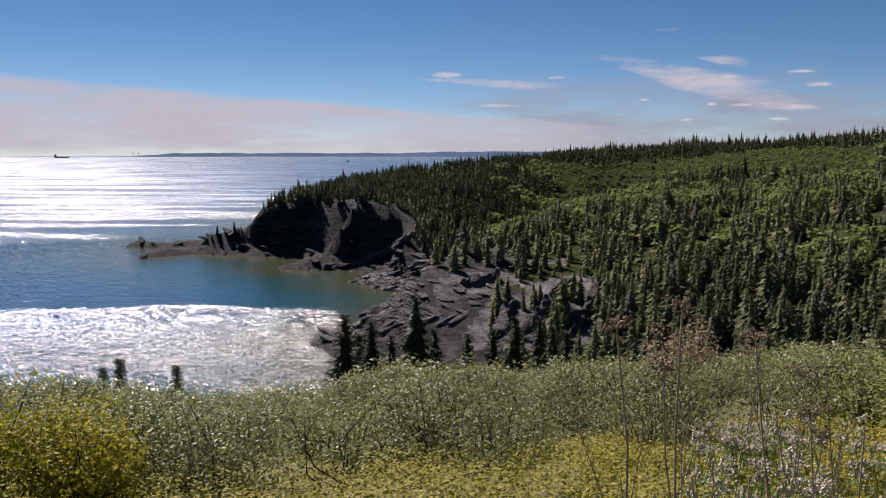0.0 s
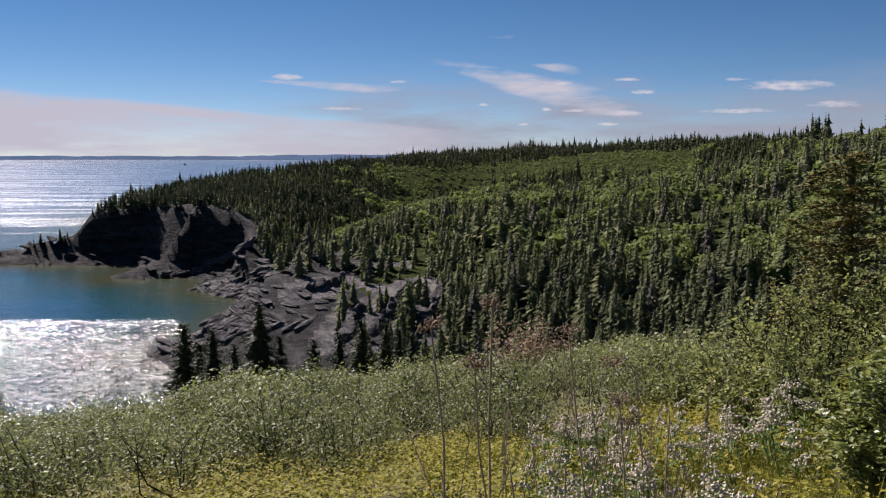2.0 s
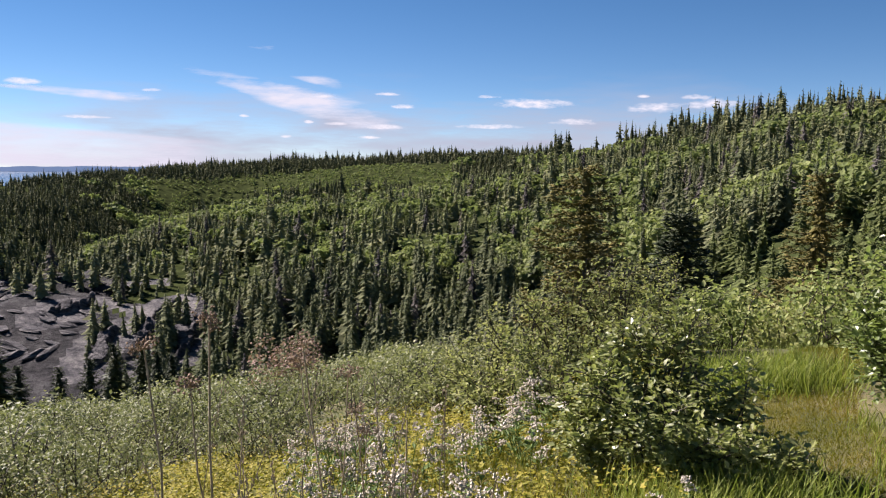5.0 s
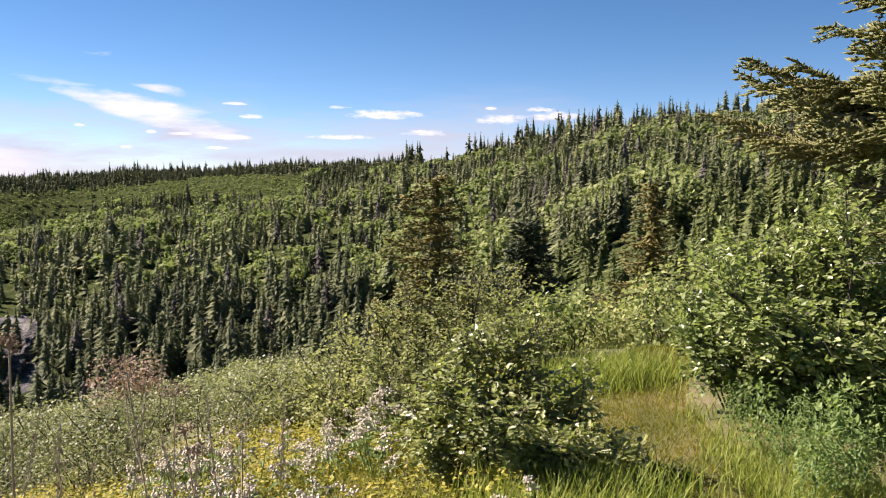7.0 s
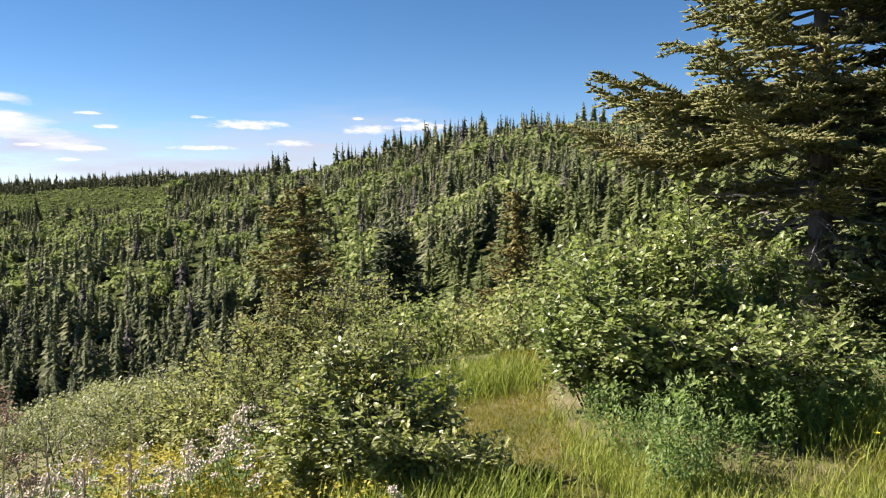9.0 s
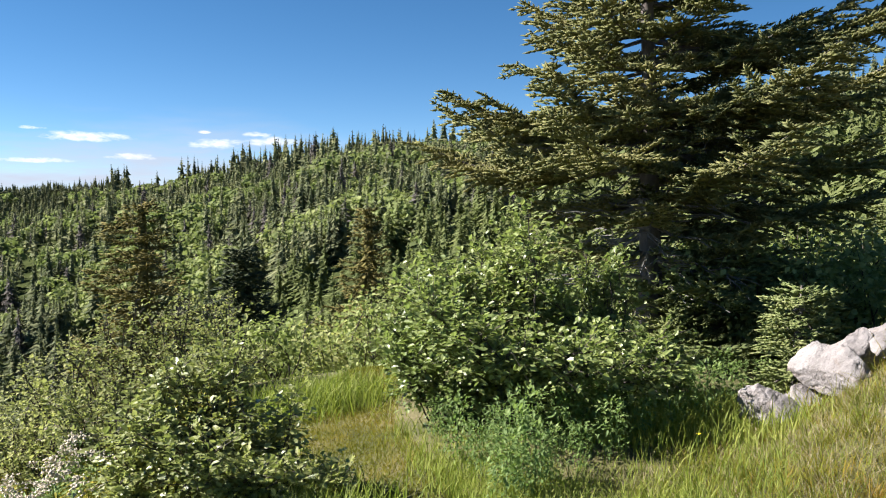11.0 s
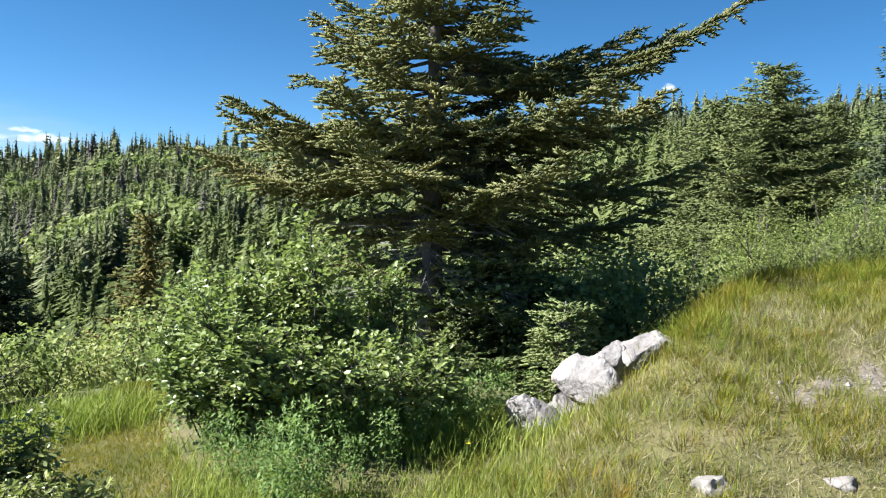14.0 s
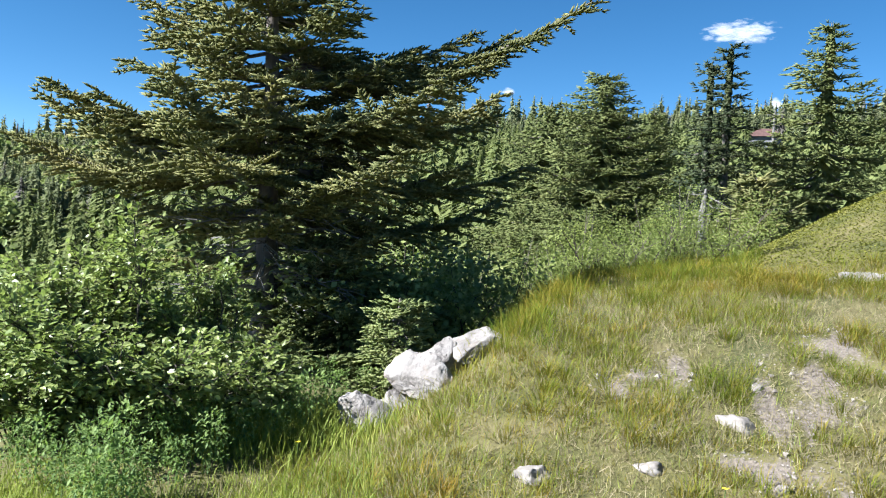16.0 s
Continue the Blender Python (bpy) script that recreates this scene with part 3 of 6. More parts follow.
SHIP = plain("ship_paint", (0.02, 0.03, 0.045), (0.04, 0.05, 0.07), 0.05, 0.6)
ship()
boat = tagged(new("fishing_boat"), "small fishing boat on the bright water", "boat")
boat.matrix_basis = Matrix.Translation(polar(-7.8, 2700.0)) @ pose(0, 0, 0, 0, 0, 70)
solid("hull", (11, 3.4, 2.4), SHIP, boat, pose(0, 0, 0.9), 1.12, 0.2)
solid("cabin", (3.2, 2.6, 2.6), SHIP, boat, pose(-1.5, 0, 3.2), 0.9, 0.15)
for az in (-21.6, -21.3):
    mast = tagged(new("chimney_stack"), "tall thin stack on the far shore", "chimney", "stacks on the far shore")
    mast.matrix_basis = Matrix.Translation(polar(az, 4610.0, -2))
    solid("shaft", (3, 3, 26), FAR_LAND, mast, pose(0, 0, 13), 0.6, 0.3)

# clouds: degrees to the right, degrees up, width and height in degrees
PUFFS = [(-1.1, 4.9, 1.9, 0.4), (6.3, 4.7, 1.2, 0.2), (2.3, 2.9, 3.1, 0.2), (12.1, 3.2, 0.7, 0.2), (17.3, 4.6, 1.4, 0.2), (21.5, 4.8, 1.9, 0.2), (22.8, 4.0, 1.9, 0.3), (18.1, 2.8, 1.6, 0.2), (16.3, 2.9, 0.7, 0.2),
         (21.4, 2.6, 2.7, 0.3), (14.8, 1.9, 0.8, 0.2), (20.4, 1.9, 1.6, 0.2), (31.5, 4.2, 5.1, 0.6), (28.5, 4.7, 1.6, 0.2), (39.4, 3.9, 3.7, 0.6), (43.1, 4.1, 3.5, 0.6), (38.7, 4.7, 0.9, 0.2),
         (42.1, 4.6, 1.9, 0.3), (28.6, 2.7, 4.3, 0.3), (34.1, 3.0, 3.3, 0.4), (98.4, 13.1, 4.5, 1.3), (83.5, 9.2, 1.0, 0.4), (100.9, 8.6, 0.9, 0.9)]


def sheet(name, mat, label, az, el, body, far):
    """A curved sheet of sky at a distance; az, el are grids in degrees."""
    v = np.stack([np.sin(np.radians(az)) * far, np.cos(np.radians(az)) * far, EYE + np.tan(np.radians(el)) * far], -1).reshape(-1, 3)
    n, m = az.shape
    i, j = np.meshgrid(np.arange(n - 1), np.arange(m - 1), indexing='ij')
    f = np.stack([i * m + j, (i + 1) * m + j, (i + 1) * m + j + 1, i * m + j + 1], -1).reshape(-1, 4)
    ob = make(name, v, f, mat, attrs={"body": body.ravel()}, smooth=True)
    return tagged(ob, label, "cloud", kind="structure")


for k, (az, el, w, h) in enumerate(PUFFS):
    a, b = np.meshgrid(np.linspace(-1, 1, 21), np.linspace(-1, 1, 13), indexing='ij')
    flat = np.where(b < 0, b * 1.5, b)
    sheet("cloud_backdrop", PUFF, "small white fair-weather cloud with a flat base", az + a * w * 0.62, el + b * h * 0.85,
          np.clip(1.05 - a * a - flat * flat, 0, 1), 4500 + 7 * k)
a, b = np.meshgrid(np.linspace(-70, 16, 120), np.linspace(0, 1, 24), indexing='ij')
top = 4.75 - 0.077 * (a + 29)
low = -0.4 + 0 * a
sheet("cloud_veil_backdrop", VEIL, "broad pinkish veil of high thin cloud", a, low + (top - low) * b,
      np.clip(np.minimum((1 - b) * 7, b * 5 + 0.45), 0, 1) * step(16, 2, a) * 0.95, 4700)
for az, el, ln, th, tilt, k in ((15.3, 4.4, 8.0, 1.35, -14.5, 1.0), (2.0, 4.4, 6.5, 0.45, -3, 0.72), (13.5, 7.6, 1.6, 0.3, -4, 0.75), (17, 5.6, 2.2, 0.5, -8, 0.75)):
    a, b = np.meshgrid(np.linspace(-1, 1, 40), np.linspace(-1, 1, 16), indexing='ij')
    c, s = math.cos(radians(tilt)), math.sin(radians(tilt))
    wide = th * (0.35 + 0.65 * step(-1, 0.6, a))
    sheet("cirrus_backdrop", CIRRUS, "feathery diagonal streak of cirrus cloud", az + a * ln * c - b * wide * s, el + a * ln * s + b * wide * c,
          np.clip(1.1 - a * a - b * b, 0, 1) * k, 4600)


# emissive sheet added to give the low sky its pale lavender haze
a, b = np.meshgrid(np.linspace(-12, 74, 90), np.linspace(0, 1, 20), indexing='ij')
sheet("haze_veil_backdrop", HAZE, "glowing lavender haze sheet over the low sky above the hills", a, -1.5 + 8.0 * b,
      (1 - b) ** 0.8 * step(-12, 8, a) * step(74, 40, a) * 1.0, 4750)


# ---- trees ----
def rough_spruce(seed, boughs, radius=0.2, bare=0.06, plump=0.3):
    """A spruce of height 1: drooping boughs all round, shorter towards the top, each a leaf-like triangle."""
    r = np.random.default_rng(seed)
    t = bare + (0.97 - bare) * (np.arange(boughs) + r.random(boughs)) / boughs
    t = np.clip(t ** 0.92 + r.normal(0, 0.01, boughs), 0.02, 0.97)
    a = np.arange(boughs) * 2.4 + r.normal(0, 0.5, boughs)
    tier = 0.82 + 0.18 * np.sin(t * r.uniform(55, 75))
    ln = radius * (1 - t) ** 0.85 * r.uniform(0.45, 1.2, boughs) * tier + 0.012
    o = np.stack([np.cos(a), np.sin(a), 0 * a], 1)
    p = np.stack([-np.sin(a), np.cos(a), 0 * a], 1)
    up = np.array([0, 0, 1.0])
    p = p + up * r.normal(0, 0.35, boughs)[:, None]
    mid = o * (ln * 0.30)[:, None] + up * (t + 0.01)[:, None]
    tip = o * ln[:, None] + up * (t - ln * r.uniform(0.05, 0.5, boughs))[:, None]
    w = p * (np.maximum(ln * plump, 0.012) * r.uniform(0.7, 1.3, boughs))[:, None]
    v = np.stack([mid - o * (ln * 0.3)[:, None] * 0.5 + w, mid - w, tip], 1).reshape(-1, 3)
    lead = np.array([[0.006, 0, 0.9], [-0.004, 0.006, 0.9], [-0.004, -0.006, 0.9], [0, 0, 1.0]])
    # the dense heart of the crown, ragged round its foot
    k = 8
    ca = np.arange(k) * 2 * np.pi / k
    cr = radius * 0.36 * np.where(np.arange(k) % 2, 1.0, 0.62) * r.uniform(0.8, 1.15, k)
    heart = np.concatenate([np.stack([cr * np.cos(ca), cr * np.sin(ca), bare + 0.05 * r.random(k)], 1), [[0, 0, 0.93]]])
    fans = np.stack([np.arange(k), (np.arange(k) + 1) % k, np.full(k, k)], 1)
    return joined([(v, np.arange(len(v)).reshape(-1, 3)), (lead, np.array([[0, 1, 3], [1, 2, 3], [2, 0, 3]])), (heart, fans)])


def rough_birch(seed, leaves, size):
    """A rounded leafy crown of height about 1, made of loose leaf clumps on several lobes."""
    r = np.random.default_rng(seed)
    lobes = np.stack([r.normal(0, 0.2, 7), r.normal(0, 0.2, 7), r.uniform(0.35, 0.75, 7)], 1)
    which = r.integers(0, 7, leaves)
    n = r.normal(0, 1, (leaves, 3))
    n[:, 2] = np.abs(n[:, 2]) * 0.9 + 0.1 * n[:, 2]
    n /= np.linalg.norm(n, axis=1, keepdims=True)
    c = lobes[which] + n * r.uniform(0.16, 0.27, leaves)[:, None]
    leaf = np.array([[-0.5, 0, 0], [0, -0.5, 0.1], [0.5, 0, 0], [0, 0.5, 0.12]])
    face = np.array([[0, 1, 2], [0, 2, 3]])
    n = n + r.normal(0, 0.45, n.shape) + (0, 0, 0.3)
    m = frames(np.cross(n, r.normal(0, 1, n.shape)), n / np.linalg.norm(n, axis=1, keepdims=True))
    hearts = strewn(*octa(0.27), lobes.mean(0, keepdims=True), spins(1, r, 0.5), np.ones(1))
    return joined([strewn(leaf, face, c, m, size * r.uniform(0.6, 1.3, leaves)), hearts])


def sector(r, count, az0, az1, d0, d1):
    a, d = r.uniform(az0, az1, count), np.sqrt(r.uniform(d0 * d0, d1 * d1, count))
    p = polar(a, d)
    return a, d, p[:, 0], p[:, 1]


def woods():
    r = np.random.default_rng(21)
    sets = [sector(r, 4700, -14, 112, 60, 170), sector(r, 8200, -16, 112, 170, 330), sector(r, 9000, -17, 34, 330, 600),
            sector(r, 420, 62, 112, 28, 60), sector(r, 1800, 2, 34, 470, 600),
            sector(r, 3400, -17, 10, 225, 430)]
    az, d, x, y = (np.concatenate(q) for q in zip(*sets))
    z, c = land(x, y)
    slope = np.hypot(land(x + 2, y)[0] - z, land(x, y + 2)[0] - z) / 2
    dv = np.interp(az, DIP_AZ, DIP_D)
    dr = np.interp(az, RIDGE_AZ, RIDGE_D)
    u = (d - dv) / (dr - dv)
    n = fbm(x / 38, y / 38, 3)
    fine = fbm(x / 9 + 50, y / 9, 3)
    keep = (c > np.where(d > 228, np.interp(az, [-9, -7.5, 1, 4], [9, 16, 16, 15]), np.where(az < 4, 9, 15))) & (z > 4.5) & (d < dr + 28) & (slope < np.where(c < 75, np.where(z > 7, np.interp(az, [-2, 3], [1.0, 1.7]) + 1.8 * fine, 1.0), 3))
    keep &= ~((az < 22) & (d < 105) & (z > EYE - 24))
    keep &= ~((az > 0.5) & (az < 9.5) & (d > 154) & (d < 200) & (fbm(x / 11 + 3, y / 11, 3) > 0.14))
    foot = np.degrees(np.arctan2(z - EYE, d))
    keep &= ~((az > -14) & (az + 5 * fine < 2.6) & (d > 120) & (foot + 3 * fine < -7.9))
    keep &= ~((az > -4) & (az < 3.5) & (d > 150) & (foot < -6.2) & (fine < -0.02))
    for ra, _, rd in RIBS:
        keep &= ~((np.abs(az - ra) < 0.5) & (d > rd - 13) & (d < rd + 3))
    clearing = (az > 6) & (az < 26) & (u > 0.52 + 0.2 * n) & (u < 0.80 + 0.1 * fine)
    leafy = (0.8 * n + 1.2 * fine > np.interp(az, [-16, 3, 8, 30, 44, 60, 110], [0.5, 0.14, 0.02, 0.03, 0.12, 0.11, 0.05])) & (u > np.interp(az, [36, 44], [0.10, 0.0])) & (u < np.interp(az, [20, 36, 50], [0.80, 0.85, 0.95])) & (az > 2)
    leafy &= ~((az > 60) & (u > 0.10)) & (r.random(len(x)) > 0.2)
    leafy |= clearing
    h = r.uniform(4.5, 9.0, len(x)) * np.interp(az, [-14, 5, 15], [0.85, 0.85, 0.95])
    h = h * (0.85 + 0.9 * fbm(x / 22 + 70, y / 22, 3))
    h = h * np.interp(d, [120, 240], [1.2, 1.0])
    h = h * np.interp(d, [280, 400], [1.0, 0.82])
    h = np.where(r.random(len(x)) < 0.10, h * 1.4, h)
    cap = EYE + d * np.tan(np.radians(np.interp(az, [40, 60, 80, 110], [4.0, 5.2, 7.6, 8.8]))) - z
    h = np.where(az > 40, np.clip(h, 1.2, np.maximum(cap * r.uniform(0.7, 1.08, len(x)), 1.2)), h)
    spire = (az > 33) & (u > 0.8) & (r.random(len(x)) < 0.18)
    h = np.where(spire, r.uniform(8.5, 12.5, len(x)), h)
    h = np.where(az < 62, np.minimum(h, np.maximum(0.066 * d, 3.2)), h)
    yard = (np.abs(az - 100.4) < 1.3) & (d < 102)
    h = np.where(yard, np.minimum(h, np.maximum(EYE + d * math.tan(radians(6.3)) - z, 0.8)), h)
    hb = np.where(clearing, r.uniform(1.0, 2.2, len(x)), r.uniform(3.0, 6.0, len(x)))
    top_el = np.degrees(np.arctan2(z + np.where(leafy, hb, h) - EYE, d))
    keep &= top_el > np.interp(az, [-20, 10, 25, 40, 60, 75, 90, 112], [-15, -14.5, -12.5, -10.5, -8, -5.5, -2.5, -1])
    spins_all = spins(len(x), r, 0.08)
    spots = np.stack([x, y, z - 0.15], 1)
    grey = (~leafy) & (r.random(len(x)) < 0.05)

    def lay(name, mask, shapes, height, mat, label, cat):
        idx = np.flatnonzero(mask)
        out = []
        for k, (v, f) in enumerate(shapes):
            i = idx[k::len(shapes)]
            if len(i):
                wide = r.uniform(0.7, 1.35, len(i))
                out.append(strewn(v, f, spots[i], spins_all[i], np.stack([height[i] * wide, height[i] * wide, height[i]], 1)))
        tagged(make(name, *joined(out), mat), label, cat, kind="stuff")

    far, mid, nearby, close = d > 300, (d <= 300) & (d > 165), (d <= 165) & (d > 95), d <= 95
    low = r.random(len(x)) < 0.3
    h = np.where(low & ~far & (h < 9), h * 0.55, h)
    far_s = [rough_spruce(k, 25, 0.33, 0.03, 0.55) for k in range(5)]
    mid_s = [rough_spruce(10 + k, 78, 0.35, 0.03, 0.32) for k in range(6)]
    near_s = [rough_spruce(20 + k, 190, 0.33, 0.03, 0.20) for k in range(6)]
    far_b = [rough_birch(30 + k, 32, 0.29) for k in range(4)]
    mid_b = [rough_birch(40 + k, 68, 0.20) for k in range(5)]
    close_s = [rough_spruce(70 + k, 230, 0.33, 0.03, 0.18) for k in range(4)]
    near_b = [rough_birch(50 + k, 170, 0.125) for k in range(5)]
    sp = keep & ~leafy
    bi = keep & leafy
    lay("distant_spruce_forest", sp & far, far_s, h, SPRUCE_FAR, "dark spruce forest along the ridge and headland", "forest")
    lay("hillside_spruce_forest", sp & mid & ~grey, mid_s, h, SPRUCE, "dense dark green spruce forest on the hillside", "forest")
    lay("valley_spruce_forest", sp & nearby & ~grey, near_s, h, SPRUCE, "tall dark spruces filling the valley", "forest")
    lay("grey_spruce_forest", sp & ~far & grey & ~close, near_s, h, DEADWOOD_TREE, "grey dying spruces among the green ones", "forest")
    lay("edge_spruces", sp & close, close_s, h, SPRUCE_DARK, "dark spruces close behind the clearing", "forest")
    lay("distant_birch_scrub", bi & far, far_b, hb, BIRCH, "bright green scrub on the plateau", "scrub")
    lay("hillside_birch_scrub", bi & mid, mid_b, hb, BIRCH, "yellow-green birch and alder among the spruces", "scrub")
    lay("valley_birch_scrub", bi & nearby, near_b, hb, BIRCH, "light green birches on the valley side", "scrub")


DEADWOOD_TREE = foliage("grey_spruce", (0.05, 0.045, 0.04), (0.10, 0.09, 0.08), (0.17, 0.155, 0.14), 0.1, 0.8, 0.2, 0.1)
woods()

# a twig's brush of needles, one long, along y
def spindle(sides, rings, spikes):
    """A closed spindle along y, with a few needles standing off it."""
    a = np.arange(sides) * 2 * np.pi / sides
    v = [[0, -0.04, 0]]
    for k, (y, r) in enumerate(rings):
        v += [[r * math.cos(q + k * np.pi / sides), y, r * math.sin(q + k * np.pi / sides)] for q in a]
    v += [[0, 1.1, 0]]
    n, f = len(rings), []
    for j in range(sides):
        k = (j + 1) % sides
        f.append([0, 1 + k, 1 + j])
        for q in range(n - 1):
            b, c = 1 + q * sides, 1 + (q + 1) * sides
            f += [[b + j, b + k, c + j], [b + k, c + k, c + j]]
        f.append([1 + (n - 1) * sides + j, 1 + (n - 1) * sides + k, len(v) - 1])
    for q in range(spikes):
        y, t = 0.1 + 0.8 * q / spikes, q * 2.4
        o, p = np.array([math.cos(t), 0, math.sin(t)]), np.array([-math.sin(t), 0, math.cos(t)])
        b = np.array([0, y, 0])
        v += [list(b - p * 0.07), list(b + p * 0.07 + (0, 0.08, 0)), list(b + o * 0.30 + (0, 0.22, 0))]
        f.append([len(v) - 3, len(v) - 2, len(v) - 1])
    return np.array(v, float), np.array(f)


BRUSH_V, BRUSH_F = spindle(3, ((0.35, 0.155),), 2)
LITE_V, LITE_F = spindle(3, ((0.40, 0.115),), 1)


def bough(r, p0, a, ln, rise, gap, brush, sweep=0.15, fan=1.0):
    """One spruce bough: its limb, and flat sprays of needle brushes along it."""
    at, way, size = [], [], []
    o, q = np.array([math.cos(a), math.sin(a), 0]), np.array([-math.sin(a), math.cos(a), 0])
    s = np.linspace(0, 1, 7)
    bend = r.normal(0, sweep)
    line = p0 + o * (ln * s)[:, None] + q * (bend * ln * s * s)[:, None]
    line[:, 2] += rise * ln * s - 0.10 * ln * np.sin(s * np.pi) + 0.06 * ln * s ** 3
    limb = tube(line, np.linspace(0.010 + 0.010 * ln, 0.004, 7), 4)
    n = max(3, int(ln / gap))
    for k in range(n):
        s1 = 0.15 + 0.85 * (k + r.random() * 0.6) / n
        c = np.array([np.interp(s1, s, line[:, j]) for j in range(3)])
        for side in (-1, 1):
            l2 = (0.16 + 0.36 * min(ln, 2.2) * (1 - s1) ** 0.8) * r.uniform(0.6, 1.2) * fan
            d2 = o * r.uniform(0.45, 0.9) + q * side * r.uniform(0.6, 1.0)
            d2[2] = r.normal(0.03, 0.16)
            d2 /= np.linalg.norm(d2)
            side2 = np.cross(d2, (0.15, 0.1, 1.0)) + r.normal(0, 0.25, 3)
            side2 /= np.linalg.norm(side2)
            m = max(1, int(l2 / (brush * (0.66 if brush < 0.13 else 0.85))))
            for j in range(m + 1):
                p = c + d2 * l2 * j / m + (0, 0, -0.05 * l2 * (j / m) ** 2)
                at.append(p), way.append(d2 + r.normal(0, 0.08, 3)), size.append(brush * 1.05)
                for k2 in (-1, 1):
                    at.append(p + r.normal(0, 0.004, 3)), size.append(brush * r.uniform(0.7, 1.25) * (1.1 - 0.4 * j / m))
                    way.append(d2 * 0.75 + side2 * k2 * r.uniform(0.5, 0.95) + (0, 0, r.uniform(-0.05, 0.4)))
    at.append(line[-2]), way.append(line[-1] - line[-2]), size.append(brush * 1.3)
    v, f = (LITE_V, LITE_F) if brush > 0.13 else (BRUSH_V, BRUSH_F)
    return limb, strewn(v, f, np.array(at), frames(np.array(way)), np.array(size))


def fine_spruce(name, label, spot, height, seed, count, reach, clear, mat, gap=0.14, brush=0.17, rise=(0.1, 0.25), lean=(0, 0), extra=(), stubs=10, group="", tiers=(), core=0.0):
    """A spruce seen close. reach(t): bough length at the share t of the height; extra: (height, azimuth, length, rise)."""
    r = np.random.default_rng(seed)
    tree = tagged(new(name), label, "tree", group)
    tree.matrix_basis = pose(*spot)
    zt = np.linspace(0, height, 9)
    line = np.stack([lean[0] * (zt / height) ** 1.5, lean[1] * (zt / height) ** 1.5, zt], 1)
    line[1:-1, :2] += r.normal(0, 0.012 * height / 6, (7, 2))
    rad = 0.022 * height * (1 - zt / height) ** 0.8 + 0.008
    rad[0] *= 1.35
    make("trunk", *tube(line, rad, 10), BARK, tree, smooth=True)
    if core:
        v, f = rough_spruce(seed + 900, 700, core / height, clear, 0.2)
        tagged(make("inner_crown", v * height, f, mat, tree), kind="stuff")
    t = clear + (1 - clear) * (np.arange(count) + r.random(count)) / count
    t = np.clip(t, 0, 0.985)
    hgt = t * height
    starts = np.stack([np.interp(hgt, zt, line[:, k]) for k in range(3)], 1)
    az = np.arange(count) * 2.399 + r.normal(0, 0.4, count)
    ln = np.array([reach(q) for q in t]) * r.uniform(0.65, 1.15, count)
    ris = np.interp(t, [clear, 1], rise) + r.normal(0, 0.08, count)
    if tiers:
        t = np.concatenate([np.full(m, hz / height) for hz, m, _ in tiers]) + r.normal(0, 0.008, sum(m for _, m, _ in tiers))
        hgt = t * height
        starts = np.stack([np.interp(hgt, zt, line[:, k]) for k in range(3)], 1)
        az = np.concatenate([r.uniform(0, 6.28) + (np.arange(m) + r.normal(0, 0.18, m)) * 2 * np.pi / m for _, m, _ in tiers])
        ln = np.concatenate([w * r.uniform(0.78, 1.12, m) for _, m, w in tiers])
        ris = np.interp(t, [clear, 1], rise) + r.normal(0, 0.03, len(t))
    for hz, a, length, up in extra:
        starts = np.concatenate([starts, [[np.interp(hz, zt, line[:, 0]), np.interp(hz, zt, line[:, 1]), hz]]])
        az, ln, ris = np.append(az, a), np.append(ln, length), np.append(ris, up)
    for p0, a, length, up in zip(starts, az, ln, ris):
        limb, needle = bough(r, p0, a, length, up, gap, brush)
        held = make("bough", *limb, BARK, tree)
        tagged(make("needles", *needle, mat, held, smooth=True), kind="stuff")
    for k in range(stubs):
        hz = r.uniform(0.12, clear + 0.12) * height
        a, length = r.uniform(0, 2 * np.pi), r.uniform(0.3, 0.55) * reach(clear + 0.1)
        p0 = np.array([np.interp(hz, zt, line[:, 0]), np.interp(hz, zt, line[:, 1]), hz])
        s = np.linspace(0, 1, 6)
        o = np.array([math.cos(a), math.sin(a), 0])
        ln1 = p0 + o * (length * s)[:, None] + np.stack([0 * s, 0 * s, -0.1 * length * s + 0.04 * r.normal(0, 1, 6)], 1)
        dead = [tube(ln1, np.linspace(0.018, 0.004, 6), 4)]
        for j in range(5):
            s1 = r.uniform(0.3, 1)
            c = p0 + o * length * s1 - (0, 0, 0.1 * length * s1)
            d2 = np.array([math.cos(a + r.normal(0, 0.9)), math.sin(a + r.normal(0, 0.9)), r.normal(-0.1, 0.3)])
            dead.append(tube(np.stack([c, c + d2 * 0.18, c + d2 * 0.35 + (0, 0, -0.03)]), [0.006, 0.004, 0.002], 3))
        make("dead_branch", *joined(dead), DEADWOOD, tree, "bare grey dead branch")
    return tree


# the broad wind-shaped spruce beyond the alder bush; view runs along about 68 degrees
def screen(deg):
    """The angle, for boughs, of a way at deg degrees to the right of straight ahead."""
    return radians(90 - deg)


